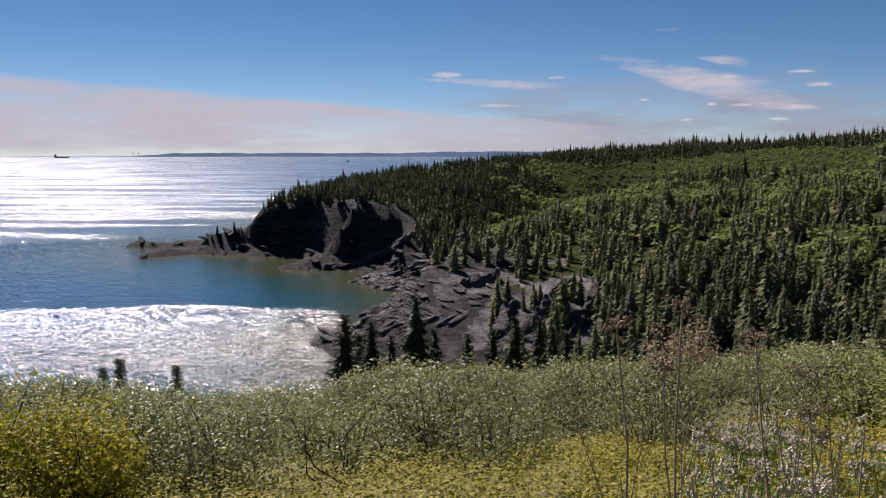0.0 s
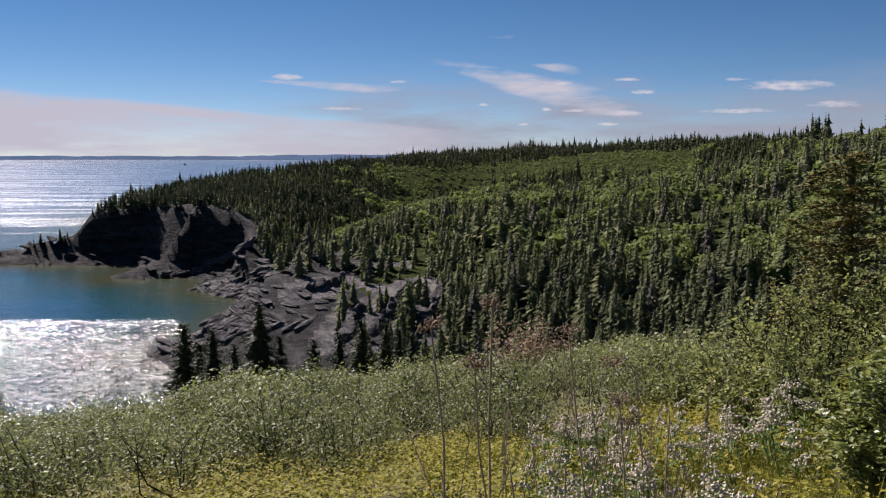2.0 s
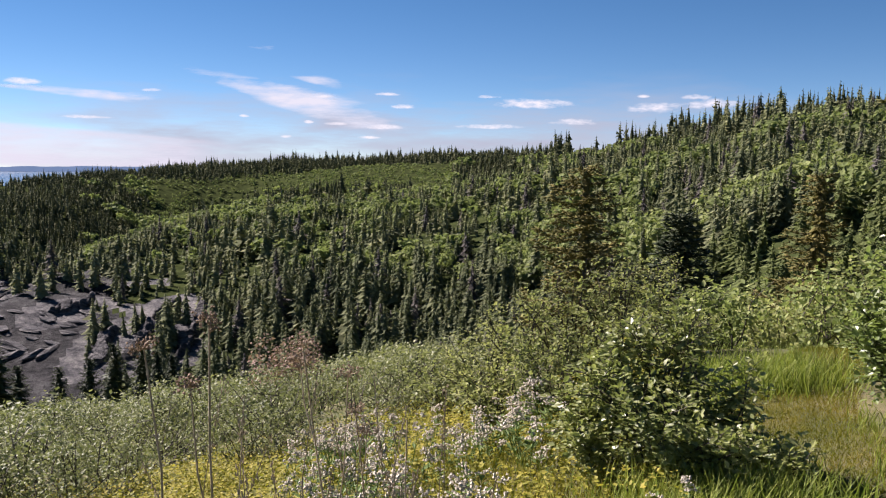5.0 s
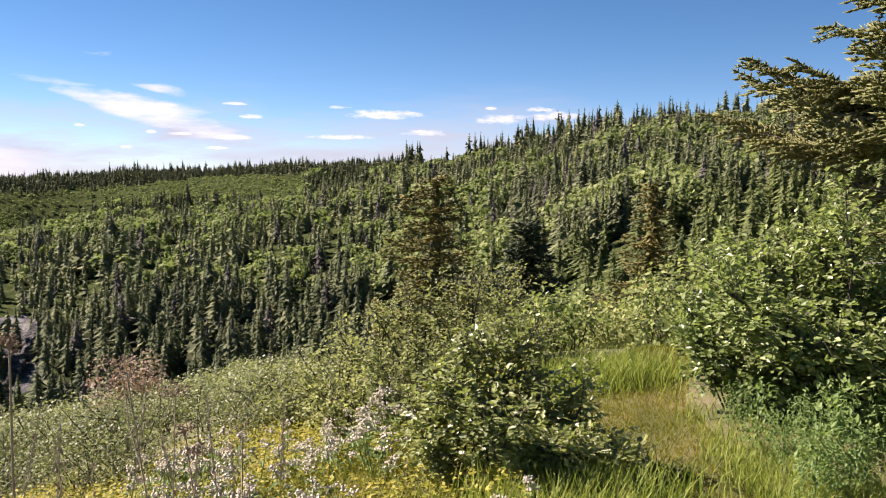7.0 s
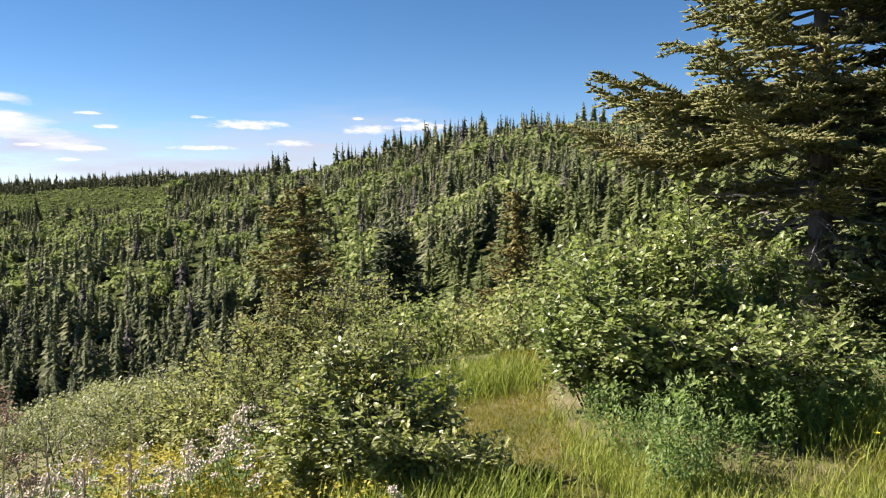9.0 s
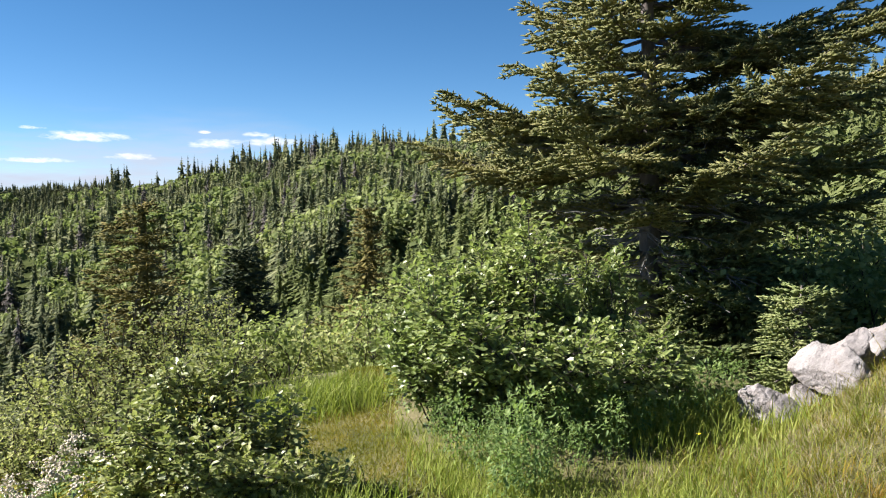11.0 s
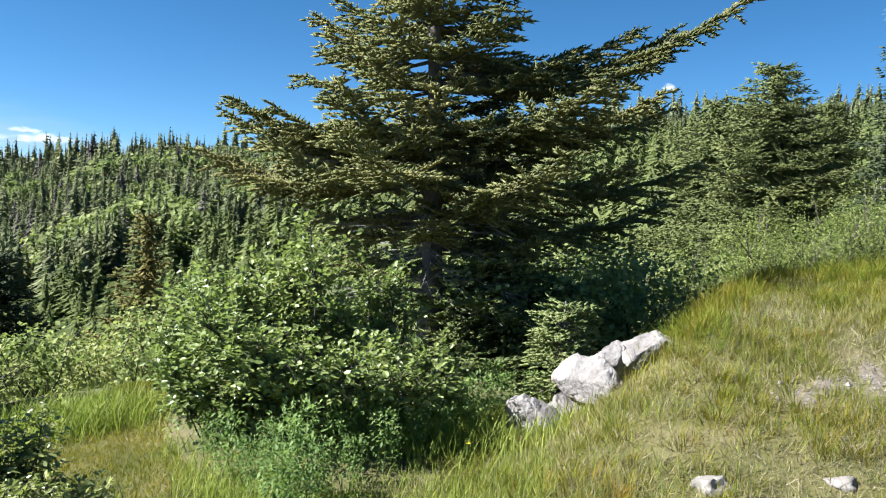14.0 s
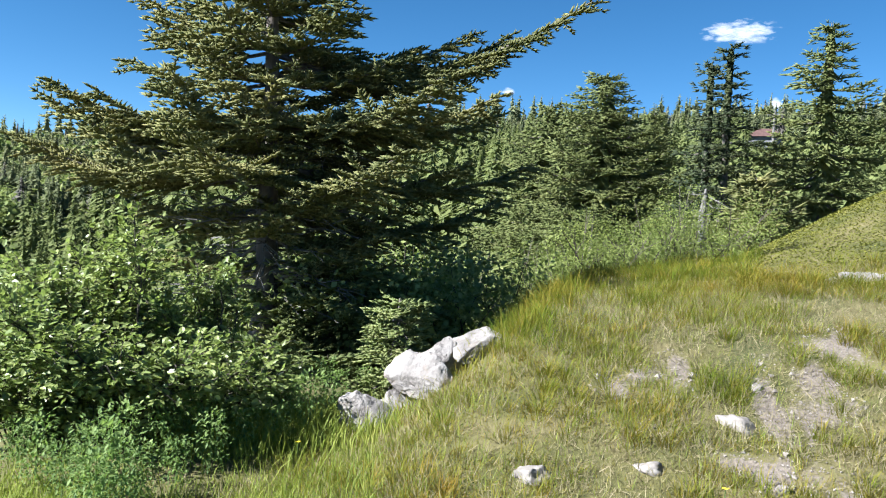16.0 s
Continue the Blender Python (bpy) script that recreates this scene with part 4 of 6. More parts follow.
big = at_ground(68.0, 9.5)
rel = lambda up: EYE + up - big[2]
fine_spruce("broad_spruce", "broad wind-shaped spruce with flat olive-green tiers", big, rel(4.3), 3, 10,
            lambda t: 2.4, 0.30, SPRUCE_NEAR, gap=0.10, brush=0.104, rise=(0.0, 0.2), stubs=80,
            tiers=[(rel(-0.45), 4, 1.3), (rel(-0.15), 4, 1.5), (rel(0.12), 4, 1.6), (rel(0.52), 8, 2.35), (rel(0.74), 4, 1.7), (rel(0.98), 10, 2.05), (rel(1.42), 6, 1.35), (rel(1.74), 8, 1.4), (rel(2.15), 8, 1.1), (rel(2.6), 7, 0.95),
                   (rel(3.1), 7, 0.75), (rel(3.6), 6, 0.5), (rel(4.1), 5, 0.3)],
            extra=[(rel(0.86), screen(-26), 2.25, 0.04), (rel(0.88), screen(-6), 1.95, 0.03), (rel(0.50), screen(-24), 2.5, 0.01), (rel(0.48), screen(-12), 2.2, 0.0), (rel(0.92), screen(-40), 1.8, 0.05), (rel(1.95), screen(-24), 1.35, 0.16),
                   (rel(1.62), screen(158), 3.35, 0.20), (rel(1.64), screen(151), 2.7, 0.16), (rel(1.5), screen(166), 2.5, 0.10), (rel(1.72), screen(145), 2.1, 0.14), (rel(0.62), screen(156), 3.0, -0.02),
                   (rel(1.12), screen(160), 2.65, 0.03), (rel(1.10), screen(172), 2.4, 0.03), (rel(0.12), screen(152), 2.9, 0.02), (rel(0.92), screen(-112), 1.5, 0.16), (rel(0.95), screen(-95), 1.4, 0.12)])

slim = lambda w, full=0.95: (lambda t: 1.15 * w * (1 - t) ** full + 0.10)
def spruce_at(name, label, az, d, top_el, seed, count, wide, mat, clear=0.08, gap=0.2, brush=0.2, base=0.0, stubs=4, core=0.5, full=0.95, **more):
    x, y, z = at_ground(az, d, base)
    fine_spruce(name, label, (x, y, z), EYE + d * math.tan(radians(top_el)) - z, seed, count, slim(wide, full), clear, mat, gap, brush, stubs=stubs, core=core * wide, **more)


spruce_at("brown_spruce", "olive-brown bushy spruce at the valley's edge", 35.0, 21, 0.2, 5, 74, 1.9, SPRUCE_BROWN, gap=0.12, brush=0.17, core=0.3, stubs=14, clear=0.12, rise=(-0.1, 0.2), full=0.6)
spruce_at("dark_spruce", "dark green young spruce at the valley's edge", 41.1, 19, -2.9, 6, 100, 2.0, SPRUCE_DEEP, gap=0.16, brush=0.18, core=0.7, rise=(-0.25, 0.05))
spruce_at("olive_spruce", "olive-green spruce half hidden behind shrubs", 49.5, 28, -0.2, 7, 74, 2.6, SPRUCE_BROWN, gap=0.2, brush=0.2, core=0.5, rise=(-0.1, 0.1))
spruce_at("round_spruce", "dense dark spruce with a blunt crown", 89.9, 22, 10.4, 8, 170, 3.0, SPRUCE_DARK, gap=0.17, brush=0.155, full=0.62, core=0.8, rise=(-0.22, 0.12))
spruce_at("broad_dark_spruce", "dense dark spruce beside the clearing", 86.4, 25, 8.4, 9, 140, 3.2, SPRUCE_DARK, gap=0.20, brush=0.17, full=0.7, core=0.8, rise=(-0.22, 0.12))
spruce_at("side_spruce", "dark spruce standing among other spruces", 93.2, 27, 8.0, 10, 130, 3.0, SPRUCE_DARK, gap=0.20, brush=0.17, full=0.8, core=0.8, rise=(-0.22, 0.12))
spruce_at("tall_spruce", "tall conical spruce above the hummock", 103.4, 19, 13.4, 11, 66, 2.6, SPRUCE_DARK, gap=0.13, brush=0.15, core=0.25, rise=(-0.2, 0.1))
spruce_at("thin_spruce", "thin half-bare spruce with a grey trunk", 97.6, 17, 12.3, 12, 34, 1.25, SPRUCE_DEEP, clear=0.34, gap=0.11, brush=0.135, stubs=14, core=0.12, rise=(-0.15, 0.1))
spruce_at("thin_spruce", "thin half-bare spruce leaning beside another", 96.5, 17.4, 11.2, 13, 28, 1.0, SPRUCE_DEEP, clear=0.4, gap=0.11, brush=0.135, stubs=12, core=0.12, rise=(-0.15, 0.1))
spruce_at("low_spruce", "low dark spruce in the broad spruce's shade", 73.4, 9.2, -3.4, 16, 44, 1.15, SPRUCE_DARK, gap=0.12, brush=0.125, core=0.4, full=0.5, rise=(-0.1, 0.1))
spruce_at("small_spruce", "small spruce at the foot of dead trees", 99.6, 16, 4.0, 14, 40, 1.3, SPRUCE_NEAR, gap=0.2, brush=0.2)
spruce_at("young_spruce", "pale drooping young spruce beside the rock", 77.0, 7.2, -5.0, 15, 40, 0.24, SPRUCE_PALE, gap=0.07, brush=0.075, rise=(-1.0, -0.45), stubs=0, core=0)
for k, (az, d, el, wide) in enumerate(((-8.1, 66, -11.2, 1.0), (-6.3, 64, -11.7, 0.95), (-3.2, 62, -10.1, 1.35), (3.7, 70, -11.4, 1.1), (5.4, 76, -11.6, 1.0), (-4.9, 66, -12.7, 1.0),
                                       (0.4, 66, -12.6, 1.2), (7.2, 74, -12.3, 1.1), (-7.2, 64, -12.5, 1.0), (-1.9, 64, -12.3, 1.2), (2.2, 66, -12.2, 1.1), (6.3, 72, -12.0, 1.1), (-23.9, 52, -13.9, 0.4), (-22.9, 52, -13.4, 0.4), (-19.4, 52, -14.1, 0.5))):
    tall = 3.4 + 2.2 * wide
    d = next(q for q in np.arange(40, 120, 0.5) if EYE + q * math.tan(radians(el)) - at_ground(az, q)[2] > tall)
    wide = max(wide, 0.17 * (EYE + d * math.tan(radians(el)) - at_ground(az, d)[2]))
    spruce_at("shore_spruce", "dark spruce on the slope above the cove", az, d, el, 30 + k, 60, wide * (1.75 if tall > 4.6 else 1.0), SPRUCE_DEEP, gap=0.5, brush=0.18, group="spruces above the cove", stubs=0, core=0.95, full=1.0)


# ---- shrubs ----
LEAF_V = np.array([[0, 0, 0], [-0.32, 0.42, 0.07], [0.32, 0.42, 0.07], [0, 1, -0.05], [0, 0.45, -0.03]])
LEAF_F = np.array([[0, 4, 1], [0, 2, 4], [1, 4, 3], [4, 2, 3]])
CHIP_V = np.array([[0, 0, 0], [-0.36, 0.5, 0.06], [0, 1, 0], [0.36, 0.5, 0.06]])
CHIP_F = np.array([[0, 3, 2], [0, 2, 1]])


def shrub_shape(seed, wide, high, leaves, size, lobes=9, fine=False, droop=0.0):
    """Leaves on a heap of lobes, and the stems that carry them."""
    r = np.random.default_rng(seed)
    rad = np.sqrt(r.random(lobes)) * wide * 0.36
    a = r.uniform(0, 2 * np.pi, lobes)
    cz = high * (0.22 + 0.55 * r.random(lobes)) * (1 - 0.55 * (rad / (wide * 0.5)) ** 2)
    lobe = np.stack([rad * np.cos(a), rad * np.sin(a), cz], 1)
    size_l = np.minimum(high * 0.36, wide * 0.24) * r.uniform(0.7, 1.15, lobes)
    w = r.integers(0, lobes, leaves)
    n = r.normal(0, 1, (leaves, 3))
    n /= np.linalg.norm(n, axis=1, keepdims=True)
    c = lobe[w] + n * (size_l[w] * r.uniform(0.55, 1.08, leaves) ** 0.7)[:, None] * (1, 1, 0.95)
    c[:, 2] = np.maximum(c[:, 2], high * 0.06 * r.random(leaves))
    up = n * 0.6 + r.normal(0, 0.5, n.shape) + (0, 0, 0.55)
    up /= np.linalg.norm(up, axis=1, keepdims=True)
    way = np.cross(up, r.normal(0, 1, n.shape)) - (0, 0, droop)
    v, f = (LEAF_V, LEAF_F) if fine else (CHIP_V, CHIP_F)
    leafage = strewn(v, f, c, frames(way, up), size * r.uniform(0.6, 1.3, leaves))
    stems = []
    for k in range(lobes):
        base = np.array([r.normal(0, wide * 0.06), r.normal(0, wide * 0.06), -0.05])
        mid = (base + lobe[k]) / 2 + r.normal(0, 0.05 * wide, 3)
        stems.append(tube(np.stack([base, mid, lobe[k], lobe[k] + (lobe[k] - mid) * 0.5]), np.array([1, 0.75, 0.45, 0.15]) * 0.012 * high ** 0.5, 3))
        for j in range(3 if fine else 1):
            d2 = r.normal(0, 1, 3)
            d2[2] = abs(d2[2])
            d2 *= size_l[k] * 0.9 / np.linalg.norm(d2)
            stems.append(tube(np.stack([lobe[k] * 0.9 + mid * 0.1, lobe[k] + d2 * 0.5, lobe[k] + d2]), [0.005, 0.004, 0.002], 3))
    return leafage, joined(stems)


def shrub(name, label, seed, spot, wide, high, leaves, size, mat, lobes=9, fine=False, group="", droop=0.0):
    leafage, stems = shrub_shape(seed, wide, high, leaves, size, lobes, fine, droop)
    ob = tagged(new(name), label, "shrub", group)
    ob.matrix_basis = pose(*spot)
    make("branch_work", *stems, TWIG, ob)
    tagged(make("foliage", *leafage, mat, ob), kind="stuff")
    return ob


OVAL_V = np.array([[0, 0, 0], [-0.31, 0.34, 0.07], [-0.27, 0.70, 0.06], [0, 1, -0.06], [0.27, 0.70, 0.06], [0.31, 0.34, 0.07], [0, 0.5, -0.03]])
OVAL_F = np.array([[0, 6, 1], [1, 6, 2], [2, 6, 3], [3, 6, 4], [4, 6, 5], [5, 6, 0]])


def stemmed_bush(name, label, seed, spot, wide, high, stems, twigs, size, mat, group="", low=-4.0, per=12, skew=(0.0, 0.0)):
    """A bush of many stems from one root: curved stems, side twigs, and leaves set along the twigs."""
    r = np.random.default_rng(seed)
    wood, at, way, up = [], [], [], []
    for k in range(stems):
        a = k * 2.399 + r.normal(0, 0.25)
        e = math.asin(math.sin(math.radians(low)) + (0.99 - math.sin(math.radians(low))) * ((k * 0.618) % 1.0))
        base = np.array([r.normal(0, 0.05 * wide), r.normal(0, 0.05 * wide), -0.05])
        reach = r.uniform(0.78, 1.04)
        end = np.array([wide * 0.5 * math.cos(e) * math.cos(a), wide * 0.5 * math.cos(e) * math.sin(a), high * (0.16 + 0.84 * max(math.sin(e), 0.0))]) * reach
        end[:2] += np.array(skew) * high * max(math.sin(e), 0)
        knee = base * 0.5 + end * (0.45, 0.45, 0.62) + r.normal(0, 0.04 * wide, 3)
        u = np.linspace(0, 1, 7)[:, None]
        line = (1 - u) ** 2 * base + 2 * u * (1 - u) * knee + u * u * end
        line[1:-1] += r.normal(0, 0.012 * wide, (5, 3))
        wood.append(tube(line, np.linspace(0.010, 0.0035, 7) * high ** 0.5, 4))
        for j in range(twigs):
            q = 0.36 + 0.64 * (j + r.random()) / twigs
            p = np.array([np.interp(q, u[:, 0], line[:, c]) for c in range(3)])
            d = (line[-1] - line[3]) / max(np.linalg.norm(line[-1] - line[3]), 1e-6)
            d = d * 0.5 + r.normal(0, 0.75, 3) + (0, 0, 0.15)
            d /= np.linalg.norm(d)
            ln = wide ** 0.6 * r.uniform(0.10, 0.20)
            wood.append(tube(np.stack([p, p + d * ln * 0.5 + r.normal(0, 0.008, 3), p + d * ln]), [0.003, 0.0022, 0.0012], 3))
            s = (np.arange(per) + r.random(per)) / per
            side = np.cross(d, (0.2, 0.1, 1.0))
            side /= np.linalg.norm(side)
            for c in range(per):
                at.append(p + d * ln * (0.15 + 0.95 * s[c]) + r.normal(0, 0.018, 3))
                way.append(d * 0.6 + side * (1 if c % 2 else -1) * r.uniform(0.5, 1.2) + r.normal(0, 0.35, 3))
                up.append(np.array([0, 0, 1.0]) + d * 0.25 + r.normal(0, 0.42, 3))
    at, way, up = np.array(at), np.array(way), np.array(up)
    at[:, 2] = np.maximum(at[:, 2], 0.02)
    up /= np.linalg.norm(up, axis=1, keepdims=True)
    ob = tagged(new(name), label, "shrub", group)
    ob.matrix_basis = pose(*spot)
    make("branch_work", *joined(wood), TWIG, ob)
    tagged(make("foliage", *strewn(OVAL_V, OVAL_F, at, frames(way, up), size * r.uniform(0.55, 1.25, len(at))), mat, ob), kind="stuff")
    return ob


# the slope towards the sea: a waist-high thicket
def thicket():
    r = np.random.default_rng(40)
    shapes = [shrub_shape(60 + k, 1.5, 1.0, 1350, 0.038, 15) for k in range(6)]
    plants = []
    for k, (leafage, stems) in enumerate(shapes):
        ob = tagged(new("thicket_shrub"), "grey-green small-leaved shrub in the thicket", "shrub", "shrubs of the seaward slope")
        make("branch_work", *stems, TWIG, ob)
        tagged(make("foliage", *leafage, THICKET, ob), kind="stuff")
        plants.append(ob)
    az, d, x, y = sector(r, 520, -44, 33, 6.6, 17)
    edge = 7.4 + 1.6 * fbm(x * 0.5, y * 0.5, 3) + np.interp(az, [-20, 5, 20, 33], [0, 0.2, 1.2, 1.6])
    ok = (d > edge)
    x, y = x[ok][:290], y[ok][:290]
    z = ground(x, y)
    used = set()
    for i in range(len(x)):
        k = int(r.integers(0, 6))
        s = r.uniform(0.42, 0.9) + 0.55 * max(0.0, float(fbm(x[i:i + 1] * 0.35, y[i:i + 1] * 0.35, 2)[0]) + 0.1)
        m = pose(x[i], y[i], z[i] - 0.05, r.normal(0, 4), r.normal(0, 4), r.uniform(0, 360)) @ Matrix.Diagonal((s * 1.1, s * 1.1, s, 1))
        if k in used:
            o = copy_thing(plants[k], m)
            o.matrix_basis = m
        else:
            plants[k].matrix_basis = m
            used.add(k)
    far = [shrub_shape(70 + k, 1.7, 1.0, 160, 0.102, 9)[0] for k in range(5)]
    az, d, x, y = sector(r, 1000, -40, 34, 15.5, 54)
    ok = r.random(len(d)) < np.interp(d, [15, 25, 56], [1.0, 0.9, 0.75])
    az, d, x, y = az[ok], d[ok], x[ok], y[ok]
    z = ground(x, y)
    out = []
    for k, (v, f) in enumerate(far):
        i = np.arange(k, len(x), 5)
        sz = r.uniform(0.6, 1.05, len(i))
        out.append(strewn(v, f, np.stack([x, y, z - 0.05], 1)[i], spins(len(i), r, 0.1), np.stack([sz * 1.15, sz * 1.15, sz], 1)))
    tagged(make("shrub_thicket", *joined(out), THICKET), "dense grey-green thicket rolling down to the sea cliff", "thicket", kind="stuff")


thicket()

for k, (az, d, wide, high) in enumerate(((-29.5, 6.3, 1.4, 1.0), (-26.0, 6.1, 1.2, 1.0), (-23.8, 6.4, 0.8, 0.72), (-33.5, 6.4, 1.3, 1.0))):
    shrub("juniper_bush", "bright yellow-green dense low bush", 80 + k, at_ground(az, d), wide, high, 6500, 0.031, JUNIPER, 20, group="yellow-green bushes")
for k, (az, d, wide, high) in enumerate(((28.5, 8.6, 1.3, 0.9), (31.4, 8.4, 1.3, 1.15), (34.2, 8.6, 1.4, 1.25), (37.3, 8.8, 1.3, 1.1), (26.0, 9.5, 1.2, 0.7), (40.2, 9.2, 1.2, 1.0), (33.0, 7.2, 1.1, 0.75), (29.5, 7.4, 1.0, 0.6))):
    stemmed_bush("olive_shrub", "olive and yellow-green shrub with thin dark stems", 90 + k, at_ground(az, d), wide, high * 1.05, 22, 10, 0.040, OLIVE, "olive shrubs", 10.0, 10)
for k, (az, d, wide, high) in enumerate(((40.2, 5.0, 1.15, 1.0), (44.0, 4.95, 0.75, 0.60), (36.6, 5.1, 0.70, 0.62))):
    stemmed_bush("round_shrub", "round glossy green shrub beside the footpath", 100 + k, at_ground(az, d), wide, high, 46 if k == 0 else 22, 13, 0.043, ROUNDLEAF, "shrubs by the footpath")
for k, (az, d, wide, high, n) in enumerate(((59.6, 6.6, 2.2, 1.50, 90), (65.4, 7.1, 1.4, 1.34, 38), (54.6, 6.5, 1.1, 0.95, 24))):
    stemmed_bush("alder_bush", "large glossy green alder bush beside the footpath", 110 + k, at_ground(az, d), wide, high, n, 18, 0.053, ALDER, "alder bushes", per=13)
for k, (az, d, wide, high, mat) in enumerate(((43.5, 10.0, 1.5, 1.0, WILLOW), (46.5, 11.0, 1.6, 1.2, OLIVE), (50.0, 10.6, 1.6, 1.3, WILLOW), (48.2, 13.0, 2.0, 1.5, WILLOW), (53.0, 12.0, 2.0, 1.8, OLIVE),
                                              (40.5, 12.5, 1.8, 1.2, OLIVE), (45.5, 14.5, 2.0, 1.6, WILLOW), (37.0, 13.0, 1.8, 1.2, OLIVE), (55.5, 14.0, 2.2, 2.2, WILLOW))):
    shrub("willow_shrub", "green willow shrub at the meadow's edge", 120 + k, at_ground(az, d), wide, high, 1500, 0.065, mat, 12, group="shrubs at the meadow's edge")
for k, (az, d, wide, high, mat) in enumerate(((72.0, 9.4, 1.9, 1.7, ALDER), (75.5, 10.0, 2.0, 1.9, ALDER), (79.0, 10.6, 2.0, 1.9, ALDER), (82.5, 11.4, 2.2, 2.1, WILLOW), (71.0, 12.0, 2.4, 2.6, ALDER),
                                              (76.0, 13.0, 2.6, 2.9, WILLOW), (81.0, 14.0, 2.6, 2.8, WILLOW), (66.0, 12.5, 2.4, 2.6, WILLOW), (62.0, 13.0, 2.4, 2.4, WILLOW), (58.5, 13.5, 2.4, 2.4, OLIVE), (77.0, 9.1, 1.3, 1.1, WILLOW), (80.5, 9.4, 1.6, 1.3, WILLOW))):
    shrub("leafy_shrub", "dark green leafy shrub in the spruce's shade", 140 + k, at_ground(az, d), wide, high, 1900, 0.07, mat, 13, group="shrubs under the spruce")
for k, (az, d, wide, high) in enumerate(((85.0, 11.6, 1.7, 1.6), (87.5, 12.4, 1.8, 1.9), (90.0, 12.6, 1.8, 1.9), (92.5, 13.0, 1.8, 1.9), (95.0, 13.4, 1.8, 1.9), (97.5, 13.8, 1.7, 1.7), (86.0, 15.0, 2.2, 2.6), (89.0, 16.0, 2.4, 2.8), (92.0, 16.5, 2.4, 2.6), (95.5, 16.0, 2.2, 2.3), (99.5, 15.4, 1.8, 1.6))):
    shrub("feathery_shrub", "light green feathery shrub behind the grassy bank", 160 + k, at_ground(az, d), wide, high, 5200, 0.030, FEATHER, 15, group="shrubs behind the bank")

shrub("withered_shrub", "withered rust-brown young conifer above the slope", 180, at_ground(14.9, 19.5), 1.9, 1.9, 1700, 0.085, RUST, 12)


# ---- rocks ----
PALE_STONE = plain("pale_stone", (0.12, 0.105, 0.095), (0.255, 0.230, 0.212), 14, 0.85, 0.5, 0.02)
def rock_shape(seed, size, cuts=15, rough=0.12, levels=4):
    r = np.random.default_rng(seed)
    bm = bmesh.new()
    bmesh.ops.create_icosphere(bm, subdivisions=levels, radius=1.0)
    v = np.array([q.co for q in bm.verts])
    for _ in range(cuts):
        n = r.normal(0, 1, 3)
        n /= np.linalg.norm(n)
        over = np.maximum(v @ n - r.uniform(0.38, 0.75), 0)
        v -= n * over[:, None] * 0.97
    n1 = fbm(v[:, 0] * 2.2 + v[:, 2] * 1.3 + seed, v[:, 1] * 2.2 - v[:, 2] * 1.7, 5)
    n2 = fbm(v[:, 0] * 7 + v[:, 2] * 5 + seed, v[:, 1] * 7 - v[:, 2] * 6, 3)
    crack = np.exp(-(fbm(v[:, 0] * 1.6 - v[:, 2] * 2.1 + seed, v[:, 1] * 1.9 + v[:, 2], 3) / 0.03) ** 2)
    v *= (1 + rough * 2.2 * n1 + rough * 0.7 * n2 - 0.07 * crack)[:, None]
    for q, co in zip(bm.verts, v * np.asarray(size)):
        q.co = co
    return bm


def rock(name, label, seed, spot, size, turn, mat, group="", levels=5, rough=0.13, cuts=15):
    bm = rock_shape(seed, size, cuts, rough, levels)
    for f in bm.faces:
        f.smooth = levels > 3
    ob = bm_part(name, bm, mat, None, label, pose(*spot, *turn))
    return tagged(ob, category="rock", group=group)


for k, (az, d, low, size, turn, about) in enumerate((
        (75.9, 6.35, 1.46, (0.36, 0.34, 0.26), (6, -14, -14), "white quartz boulder weathered with rusty streaks"),
        (77.6, 6.50, 1.42, (0.24, 0.24, 0.17), (0, -20, 30), "small white quartz block wedged between boulders"),
        (78.7, 6.55, 1.20, (0.31, 0.30, 0.22), (4, -30, -10), "larger white quartz boulder half buried in the bank"),
        (80.2, 6.70, 1.05, (0.30, 0.28, 0.16), (8, -28, 20), "white quartz block with a cracked face"),
        (82.1, 6.80, 0.92, (0.46, 0.30, 0.12), (0, -22, -8), "sloping slab of white quartz under the turf"))):
    rock("quartz_boulder", about, 301 + k, (*polar(az, d)[:2], EYE - low), size, turn, QUARTZ, "quartz outcrop", rough=0.10, cuts=13)
for k, (az, d, s) in enumerate(((98.8, 5.35, 0.11), (93.6, 4.8, 0.085), (86.2, 4.6, 0.10), (101.3, 4.75, 0.045), (99.8, 5.9, 0.05), (102.0, 4.9, 0.025), (96.0, 6.0, 0.03), (103.0, 5.5, 0.03))):
    rock("pale_stone", "pale stone lying in bare soil and grass", 352 + k, at_ground(az, d, s * 0.12), (s * 1.7, s * 1.3, s * 1.0), (0, 8, 40 * k), PALE_STONE, "loose stones", 4, 0.24, 20)
for k, (az, d, s) in enumerate(((104.2, 9.0, 0.30), (105.6, 9.05, 0.42), (107.2, 9.1, 0.5), (109.0, 9.2, 0.5))):
    rock("bedrock_outcrop", "flat pale rock ledge at the hummock's foot", 330 + k, at_ground(az, d, 0.02), (s * 0.5, s, 0.10), (0, 0, 14 * k), QUARTZ, "rock ledge")


